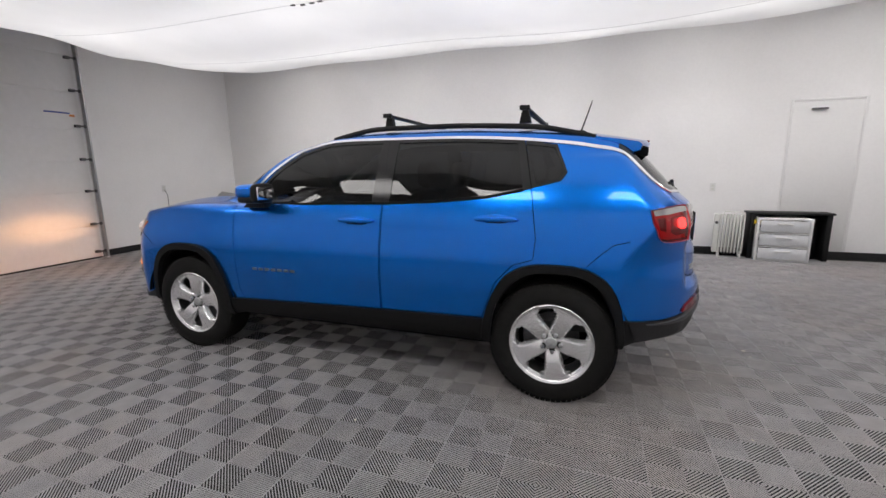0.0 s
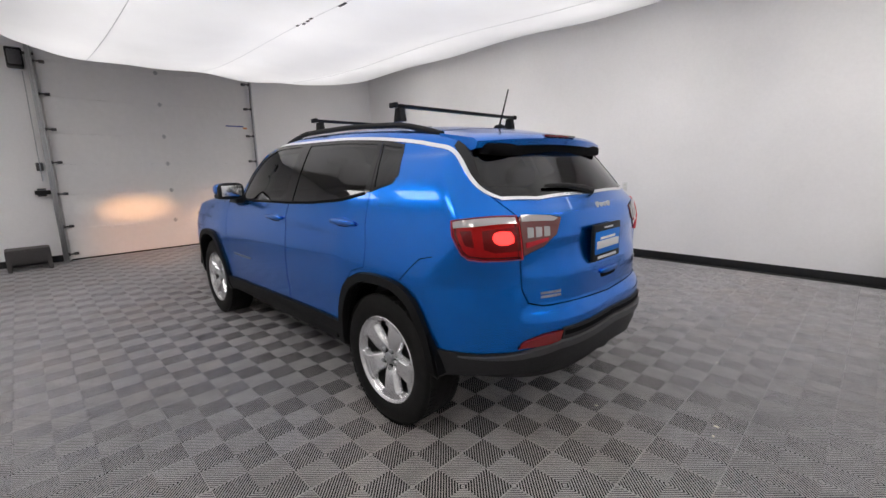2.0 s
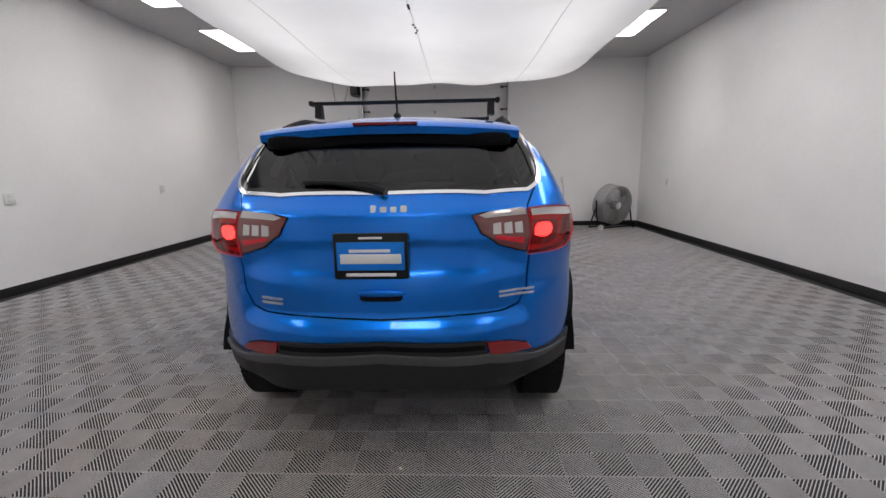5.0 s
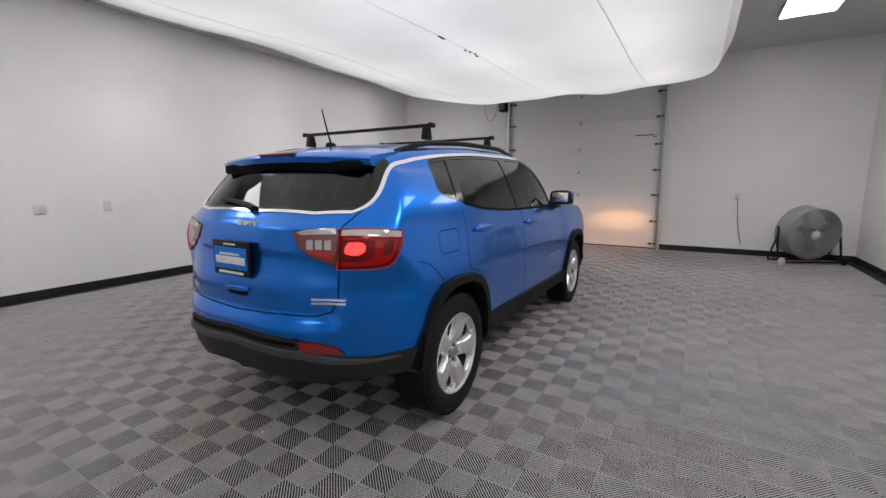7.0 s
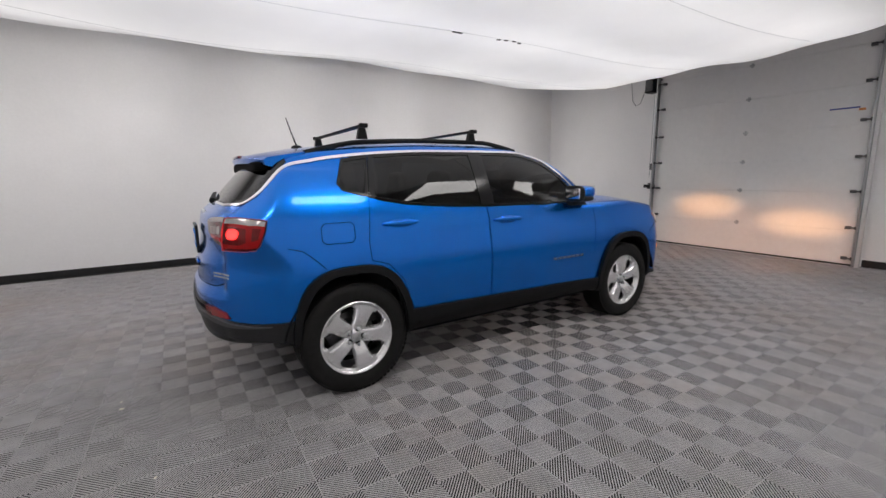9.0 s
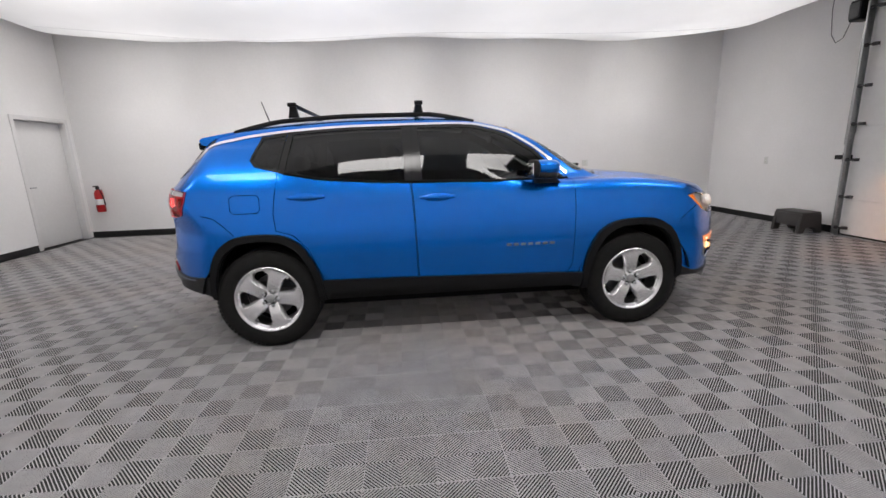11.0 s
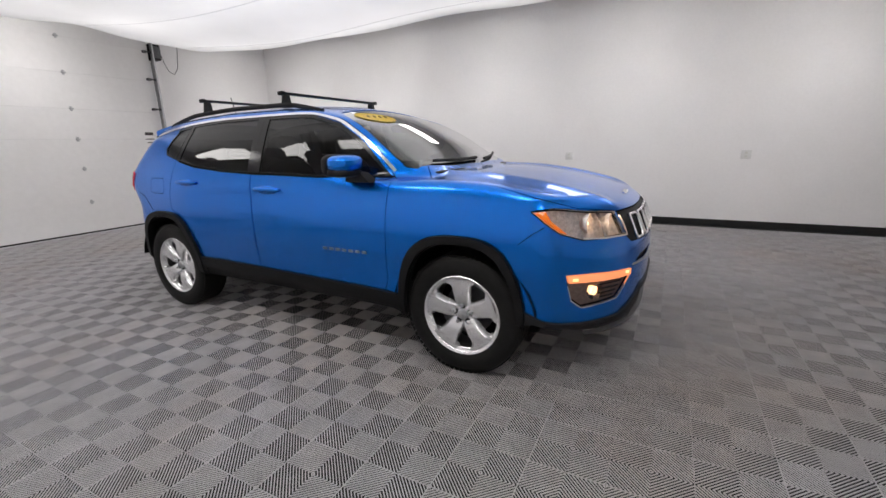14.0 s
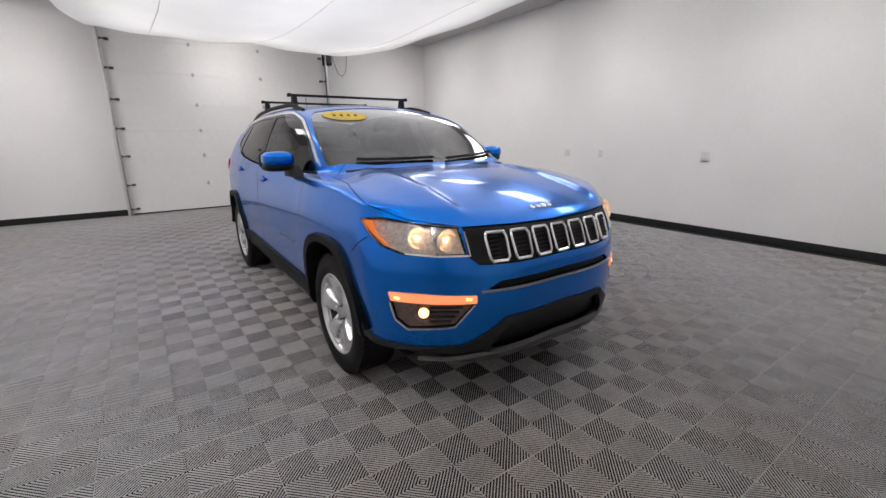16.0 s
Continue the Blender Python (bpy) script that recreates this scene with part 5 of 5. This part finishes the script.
# nose and tail emblems, as plain bars
for k, (dy, wd, hh) in enumerate(((-.062, .022, .038), (-.022, .026, .026), (.018, .026, .026), (.058, .026, .034))):
    q = march(np.array((2.055, abs(dy), .6)), np.array((0, 0, 1.0)))
    part("emblem_bar", box_bm(q[0] - .015, q[0] + .015, dy - wd / 2, dy + wd / 2, q[2] - .003, q[2] + .006, .004, Matrix.Translation(q) @ pose(0, 0, 0, 0, 28) @ Matrix.Translation(-Vector(q))), CHROME, bpy.data.objects["bonnet"], "small bright emblem")
    q = place(("R", abs(dy), 1.128))
    part("emblem_bar", box_bm(q[0] - .006, q[0] + .008, -.04 - dy - wd / 2, -.04 - dy + wd / 2, 1.128 - hh / 2, 1.128 + hh / 2, .005), WHITEPRINT, hatch, "small bright emblem")
for y0, y1, z in ((-.62, -.47, .795), (.40, .50, .775)):
    for k in range(2):
        q = place(("R", (abs(y0) + abs(y1)) / 2, z - k * .018))
        part("badge_bar", ribbon(np.array([place(("R", abs(y), z - k * .018)) * (1, 1, 1) for y in np.linspace(y0, y1, 6)]), .012, .005, 0, -1 if y0 < 0 else 1), CHROME if y0 < 0 else STEEL, hatch, "small bright badge")

# step and grille strip of the rear bumper
q = snap([("P", -2.085, .40, .588), ("P", -2.13, 0, .598)], .025)
part("bumper_grille", ribbon(np.concatenate([q, q[::-1][1:] * (1, -1, 1)]), .024, .003, .008), GAP, car, "black mesh strip in the rear bumper")
q = snap([("P", -1.80, .80, .50), ("P", -1.90, .71, .498), ("P", -2.0, .60, .505), ("P", -2.09, .43, .535), ("P", -2.13, 0, .555)], .025)
q = np.concatenate([q, q[::-1][1:] * (1, -1, 1)])
part("bumper_step", ribbon(q, (.042 * np.clip((.82 - np.abs(q[:, 1])) / .3, .1, 1))[:, None], .014, .006), LIP, car, "grey step along the rear bumper")

# number plate and its frame
px = place(("R", .0, .865))[0] - .008
plate = part("number_plate", box_bm(px - .006, px + .012, -.118, .172, .866, 1.046, .006), BLACKPLASTIC, hatch, "blue plate in a black frame")
part("plate_face", box_bm(px - .009, px - .004, -.104, .158, .902, 1.012, .002), PLATEBLUE, plate, "blue face of the plate")
for y0, y1, z0, z1 in ((-.092, .145, .928, .966), (-.05, .11, .972, .984), (-.07, .125, .878, .890), (-.02, .07, 1.024, 1.032)):
    part("print_bar", box_bm(px - .0105, px - .004, y0, y1, z0, z1, .001), WHITEPRINT, plate, "white bar of print")
hx = place(("R", .0, .79))[0]
part("tailgate_handle", blob(hx - .004, hx + .020, -.095, .082, .772, .806, 4), GAP, hatch, "dark hand grip")
part("handle_lip", blob(hx - .016, hx + .010, -.098, .085, .795, .822, 3.5), PAINT, hatch, "blue lip over the grip")

# spoiler, third brake lamp
bm = bmesh.new()
rows = []
for y in np.linspace(-.585, .585, 25):
    e = abs(y) / .585
    tip = -1.825 + .085 * e ** 2.4
    zt = 1.482 - .022 * e ** 2
    x0 = -1.50
    z0 = march(np.array((x0, abs(y) * .98, .72)), np.array((0, 0, 1.0)))[2] + .003
    xm = (x0 + tip) / 2
    zm = march(np.array((xm, abs(y) * .97, .72)), np.array((0, 0, 1.0)))[2] + .008
    rows.append([bm.verts.new(c) for c in ((x0, y, z0), (xm, y, max(zm, (z0 + zt) / 2)), (tip + .02, y, zt), (tip, y, zt - .016), (tip + .010, y, zt - .046), (xm, y, zt - .072), (x0 + .02, y, z0 - .09))])
for r, s in zip(rows, rows[1:]):
    for i in range(6):
        bm.faces.new((r[i], r[i + 1], s[i + 1], s[i]))
bm.faces.new(rows[0])
bm.faces.new(list(reversed(rows[-1])))
sp = part("roof_spoiler", bm, PAINT, hatch, smooth=50)
part("spoiler_underside", blob(-1.79, -1.59, -.55, .55, 1.378, 1.440, 7), GAP, sp, "black underside of the spoiler")
part("brake_lamp", box_bm(-1.822, -1.772, -.14, .14, 1.473, 1.4855, .004), DULLRED, sp, "red high brake lamp")

# wipers
part("rear_wiper", tube_bm([(-1.985, -.02, 1.195), (-1.975, .04, 1.215), (-1.955, .20, 1.235), (-1.935, .33, 1.238)], [.022, .017, .012, .008], 8), BLACKPLASTIC, hatch, "black rear wiper")
for y0, y1 in ((.12, .62), (-.52, .02)):
    pts = [march(np.array((1.068 - .10 * abs(y / .6) ** 2 - .02 * t, abs(y), .72)), np.array((0, 0, 1.0))) for t, y in zip(np.linspace(0, 1, 8), np.linspace(y0, y1, 8))]
    part("wiper", tube_bm([(p[0], y, p[2] + .013) for p, y in zip(pts, np.linspace(y0, y1, 8))], .010, 8), BLACKPLASTIC, car, "black wiper")
part("cowl", blob(.93, 1.13, -.64, .64, 1.10, 1.142, 4), BLACKPLASTIC, car, "black cowl below the windscreen")
for y in (-.30, .30):
    part("washer_nozzle", blob(1.20, 1.225, y - .012, y + .012, 1.10, 1.13, 2.5), BLACKPLASTIC, car)

# roof rails, cross bars, aerial
for sgn in (1, -1):
    xs = np.linspace(-1.50, .18, 22)
    pts = []
    for i, x in enumerate(xs):
        z = march(np.array((x, .565, .72)), np.array((0, 0, 1.0)))[2]
        lift = .030 * min(1, 6 * min(i, len(xs) - 1 - i) / len(xs)) - .004
        pts.append((x, sgn * .565, z + lift))
    part("roof_rail", tube_bm(pts, .013, 10, 1.25), BLACKPLASTIC, car, "black roof rail")
for x, z in ((-1.10, 1.672), (-.212, 1.668)):
    bar = part("cross_bar", box_bm(x - .022, x + .022, -.545, .545, z - .009, z + .009, .008), BLACKPLASTIC, car, "black roof cross bar")
    for sgn in (1, -1):
        y = sgn * .47
        part("bar_foot", prism_bm([(-.036, 0), (.036, 0), (.020, .075), (-.020, .075)], .04, Matrix(((1, 0, 0, x), (0, 0, 1, y - .020 + sgn * .035), (0, 1, 0, z - .085), (0, 0, 0, 1))), .008), BLACKPLASTIC, bar, "black clamp foot")
        part("clamp_cap", box_bm(x - .03, x + .03, sgn * .545 - .012, sgn * .545 + .012, z - .014, z + .014, .006), BLACKPLASTIC, bar)
part("aerial_base", blob(-1.445, -1.365, -.020, .020, 1.535, 1.574, 2.2), BLACKPLASTIC, car, "black aerial foot")
part("aerial", tube_bm([(-1.405, 0, 1.565), (-1.437, 0, 1.66), (-1.468, 0, 1.762)], [.006, .0045, .0035], 8), BLACKPLASTIC, car, "short black aerial")

# ---- wheels ----
def wheel_parts():
    w = new("wheel")
    w.parent = car
    tyre = [(.222, -.095), (.240, -.108), (.270, -.116), (.310, -.112), (.335, -.100), (.3455, -.085), (.349, -.05), (.350, 0), (.349, .05), (.3455, .085), (.335, .100), (.310, .112), (.270, .116), (.246, .110), (.232, .103), (.224, .098)]
    bm = lathe_bm(tyre, 72)
    for k in range(72):
        a = 2 * math.pi * k / 72
        for y0, y1, tw in ((-.098, -.058, .10), (.058, .098, -.10), (-.045, -.012, -.06), (.012, .045, .06)):
            m = pose(0, 0, 0, 0, -math.degrees(a), 0)
            add_box(bm, .343, .3508, y0, y1, -.0115, .0115, 0, m)
    part("tyre", bm, RUBBER, w, "black tyre", smooth=35)
    part("rim_barrel", lathe_bm([(.222, -.095), (.216, -.085), (.204, -.06), (.200, .02), (.208, .066)], 72), BARREL, w, "inside of the rim, coloured dark for its shade")
    part("rim_lip", lathe_bm([(.206, .066), (.224, .086), (.2345, .096), (.2365, .103), (.231, .107), (.222, .104), (.212, .094), (.206, .082)], 72), ALLOY, w, "silver alloy rim lip")
    for k in range(5):
        bm = bmesh.new()
        # radius, half width of the face, half width at the back, height of the face
        prof = [(.026, .026, .030, .062), (.060, .037, .043, .076), (.085, .0385, .050, .088), (.12, .041, .054, .095), (.155, .045, .059, .098), (.178, .054, .067, .098), (.196, .076, .086, .097), (.2145, .090, .096, .098)]
        rows = []
        for r, half, low, face in prof:
            drop = math.sqrt(max(r * r + 0, 0))
            flank = [(-low, face - .036), (-half - .003, face - .008), (-half + .004, face - .001), (-half * .45, face + .0005), (half * .45, face + .0005), (half - .004, face - .001), (half + .003, face - .008), (low, face - .036)]
            rows.append([bm.verts.new((math.sqrt(max(r * r - (q * q if r > .19 else 0), .0001)), f, q)) for q, f in flank])
        for p, q in zip(rows, rows[1:]):
            for i in range(7):
                bm.faces.new((p[i], p[i + 1], q[i + 1], q[i]))
            bm.faces.new((p[7], p[0], q[0], q[7]))
        bm.faces.new(rows[0])
        bm.faces.new(list(reversed(rows[-1])))
        bm.transform(pose(0, 0, 0, 0, 90 + 72 * k, 0))
        part("spoke", bm, ALLOY, w, "wide silver spoke", smooth=28)
    for k in range(5):
        a = math.radians(90 + 36 + 72 * k)
        bm = bmesh.new()
        c, d = .053 * math.cos(a), .053 * math.sin(a)
        add_tube(bm, [(c, .05, d), (c, .084, d), (c, .088, d)], [.0125, .0125, .008], 6)
        nut = part("wheel_nut", bm, STEEL, w, "steel wheel nut")
        # raised dark disc paints the shade of the pocket round the nut
        bm = bmesh.new()
        add_tube(bm, [(c, .05, d), (c, .0725, d)], .0185, 16)
        part("nut_pocket_shade", bm, GAP, nut, "dark disc for the shade in the nut's pocket")
    part("hub_plate", lathe_bm([(0, .068), (.060, .068), (.072, .058), (.078, .04), (0, .04)], 32), ALLOY, w, "silver hub")
    part("centre_cap", lathe_bm([(0, .086), (.024, .085), (.031, .080), (.033, .062), (0, .062)], 28), STEEL, w, "grey centre cap")
    # added black plate for the shade seen between the spokes
    part("wheel_shade", lathe_bm([(0, -.05), (.198, -.05), (.198, -.055), (0, -.055)], 40), GAP, w, "black plate standing in for the shade behind the spokes")
    # disc in dark steel too, for the shade behind the spokes
    part("brake_disc", lathe_bm([(0, -.012), (.150, -.012), (.150, -.034), (0, -.034)], 48), DARKSTEEL, w, "grey brake disc")
    part("brake_caliper", box_bm(.085, .165, -.055, .012, -.06, .06, .012), DARKSTEEL, w)
    return w


wheel = wheel_parts()
spots = [(HUBX, 1), (-HUBX, 1), (HUBX, -1), (-HUBX, -1)]
wheel.matrix_basis = pose(HUBX, .742, HUBZ + .004, 0, 30, 0)
for (x, sgn), turn in zip(spots[1:], (9, 39, 16)):
    copy_thing(wheel, pose(x, sgn * .742, HUBZ + .004, 0, turn, 0 if sgn > 0 else 180))

# wheel wells and underside
for x, sgn in spots:
    bm = bmesh.new()
    rows = []
    for a in np.linspace(.03 if x < 0 else .17, math.pi - (.17 if x < 0 else .03), 22):
        r = .435
        rows.append([bm.verts.new((x + r * math.cos(a), sgn * y, .345 + r * .96 * math.sin(a))) for y in (.50, .865)])
    for p, q in zip(rows, rows[1:]):
        bm.faces.new((p[0], p[1], q[1], q[0]))
    bm.faces.new([r[0] for r in rows])
    part("wheel_well", bm, GAP, car, "black wheel well liner")
part("underbody", box_bm(-1.50, 1.70, -.60, .60, .20, .38, .03), GAP, car, "dark underbody")
part("rear_axle", tube_bm([(-HUBX, -.70, .33), (-HUBX, .70, .33)], .045), DARKSTEEL, car)
part("front_axle", tube_bm([(HUBX, -.70, .33), (HUBX, .70, .33)], .04), DARKSTEEL, car)
part("exhaust", tube_bm([(-.5, -.3, .27), (-1.4, -.35, .25), (-1.7, -.42, .28)], .028), DARKSTEEL, car)

# ---- cabin ----
part("cabin_floor", box_bm(-1.75, 1.0, -.74, .74, .40, .45, .01), INTERIOR, car)
part("dashboard", blob(.62, 1.12, -.72, .72, .78, 1.085, 4), INTERIOR, car, "black dashboard")
part("load_cover", box_bm(-1.85, -1.25, -.66, .66, .98, 1.0, .005), INTERIOR, car)
for y in (.37, -.37):
    seat = part("front_seat", blob(-.30, .28, y - .26, y + .26, .50, .72, 4), INTERIOR, car, "black cloth seat")
    part("seat_back", blob(-.36, -.20, y - .25, y + .25, .62, 1.20, 3.5, Matrix.Translation((-.28, 0, .62)) @ pose(0, 0, 0, 0, -14) @ Matrix.Translation((.28, 0, -.62))), INTERIOR, seat)
    part("headrest", blob(-.48, -.37, y - .13, y + .13, 1.20, 1.38, 3), INTERIOR, seat)
bm = bmesh.new()
rows = []
for x in np.linspace(-1.45, .22, 12):
    rows.append([bm.verts.new((x, y, march(np.array((x, abs(y), .72)), np.array((0, 0, 1.0)))[2] - .035)) for y in np.linspace(-.52, .52, 9)])
for r, q in zip(rows, rows[1:]):
    for i in range(8):
        bm.faces.new((r[i], r[i + 1], q[i + 1], q[i]))
part("headliner", bm, HEADLINER, car, "pale grey cloth headliner")
seat = part("rear_seat", blob(-1.20, -.62, -.66, .66, .52, .74, 4), INTERIOR, car, "black cloth bench seat")
part("seat_back", blob(-1.30, -1.14, -.66, .66, .66, 1.20, 4), INTERIOR, seat)
for y in (-.40, .40):
    part("headrest", blob(-1.34, -1.22, y - .13, y + .13, 1.19, 1.33, 3), INTERIOR, seat)
bm = bmesh.new()
tilt = Matrix.Translation((.50, .37, .99)) @ pose(0, 0, 0, 0, -25, 0)
add_tube(bm, [tilt @ Vector((0, .185 * math.cos(a), .185 * math.sin(a))) for a in np.linspace(0, 2 * math.pi * 1.02, 34)], .015, 8, caps=False)
for a in (0, 1, 2):
    b = math.radians(90 + 120 * a + 60)
    add_tube(bm, [tilt @ Vector((.02, 0, 0)), tilt @ Vector((0, .18 * math.cos(b), .18 * math.sin(b)))], .016, 8)
add_tube(bm, [tilt @ Vector((-.0, 0, 0)), tilt @ Vector((.25, 0, -.02))], .05, 10)
part("steering_wheel", bm, INTERIOR, car, "black steering wheel")
part("rear_view_mirror", blob(.40, .43, -.11, .11, 1.38, 1.44, 3), BLACKPLASTIC, car)

# yellow oval sticker at the top of the windscreen
bm = bmesh.new()
ring = []
cy, cz0 = -.36, 1.478
for k in range(40):
    a = 2 * math.pi * k / 40
    y, z = cy + .155 * math.cos(a), cz0 + .033 * math.sin(a)
    q = march(np.array((-.6, abs(y), z)), np.array((1.0, 0, 0)))
    ring.append(bm.verts.new((q[0] + .004, y, z)))
bm.faces.new(ring)
sticker = part("windscreen_sticker", bm, YELLOW, car, "yellow oval sticker with dark print", smooth=0)
for k in range(4):
    y = cy - .075 + k * .05
    q = march(np.array((-.6, abs(y), cz0)), np.array((1.0, 0, 0)))
    part("print_bar", box_bm(q[0] + .003, q[0] + .0075, y - .010, y + .010, cz0 - .011, cz0 + .011, .001, Matrix.Translation((q[0], 0, cz0)) @ pose(0, 0, 0, 0, -58) @ Matrix.Translation((-q[0], 0, -cz0))), GOLDPRINT, sticker, "dark bar of print")

# ---- floor tiles: ribbed, with a diamond of ribs on each ----
PITCH, RIBS = .305, 9


def tile_mesh(dx=0.0, dy=0.0, bm=None):
    """Ribs at 45 degrees round the middle of a tile, inside a thin rim."""
    bm = bm or bmesh.new()
    h, rim = PITCH / 2 - .0006, .0010

    def ridge(a, b, wa, wb):
        """A bar from a to b; wa and wb: the way across it, half its width."""
        top = [bm.verts.new((dx + p[0] + s * w[0], dy + p[1] + s * w[1], 0)) for p, w, s in ((a, wa, 1), (b, wb, 1), (b, wb, -1), (a, wa, -1))]
        low = [bm.verts.new((v.co.x, v.co.y, -.0038)) for v in top]
        bm.faces.new(top)
        bm.faces.new((top[1], top[0], low[0], low[1]))
        bm.faces.new((top[3], top[2], low[2], low[3]))

    inner = h - rim
    step = inner / RIBS
    for k in range(2 * RIBS):
        d = (k + .5) * step
        for sx in (-1, 1):
            for sy in (-1, 1):
                # |x| + |y| = d, cut by the tile's edge
                lo, hi = max(0, d - inner), min(d, inner)
                w = step * .165
                ridge((sx * lo, sy * (d - lo)), (sx * hi, sy * (d - hi)), (0, sy * w), (sx * w, 0) if d < inner else (sx * 0, sy * w))
    for sx, sy in ((1, 0), (-1, 0), (0, 1), (0, -1)):
        c = h - rim / 2
        if sx:
            ridge((sx * c, -h), (sx * c, h), (rim / 2, 0), (rim / 2, 0))
        else:
            ridge((-h + rim, sy * c), (h - rim, sy * c), (0, rim / 2), (0, rim / 2))
    return bm


def tile_data(bm, name):
    bmesh.ops.recalc_face_normals(bm, faces=bm.faces)
    for f in bm.faces:
        if abs(f.normal.z) > .9 and f.normal.z < 0:
            f.normal_flip()
    me = bpy.data.meshes.new(name)
    bm.to_mesh(me)
    bm.free()
    me.materials.append(TILE)
    return me


floor = bpy.data.objects["floor"]
one = tile_data(tile_mesh(), "floor_tile")
TX0, TY0 = .805, -1.52        # the middle of one tile
far = []
i0, i1 = math.ceil((XB - TX0) / PITCH), math.floor((XF - TX0) / PITCH)
j0, j1 = math.ceil((YR - TY0) / PITCH), math.floor((YL - TY0) / PITCH)
cells = [(i, j, TX0 + i * PITCH, TY0 + j * PITCH) for i in range(i0, i1 + 1) for j in range(j0, j1 + 1)]
near = sorted(cells, key=lambda c: max(abs(c[2]) / 3.0, abs(c[3]) / 2.35))[:300]
picked = {(c[0], c[1]) for c in near}
for i, j, x, y in cells:
    if (i, j) in picked:
        t = new("floor_tile", one)
        t.location = (x, y, 0)
        t.parent = floor
    else:
        far.append((x, y))
base_v = np.array([v.co[:] for v in one.vertices])
base_f = [tuple(p.vertices) for p in one.polygons]
verts = np.concatenate([base_v + (x, y, 0) for x, y in far])
faces = [tuple(k + n * len(base_v) for k in f) for n in range(len(far)) for f in base_f]
me = bpy.data.meshes.new("outer_tiles")
me.from_pydata(verts.tolist(), [], faces)
me.materials.append(TILE)
rest = new("outer_tiles", me)
rest.parent = floor
tagged(rest, "ribbed grey interlocking floor tiles", kind="stuff")
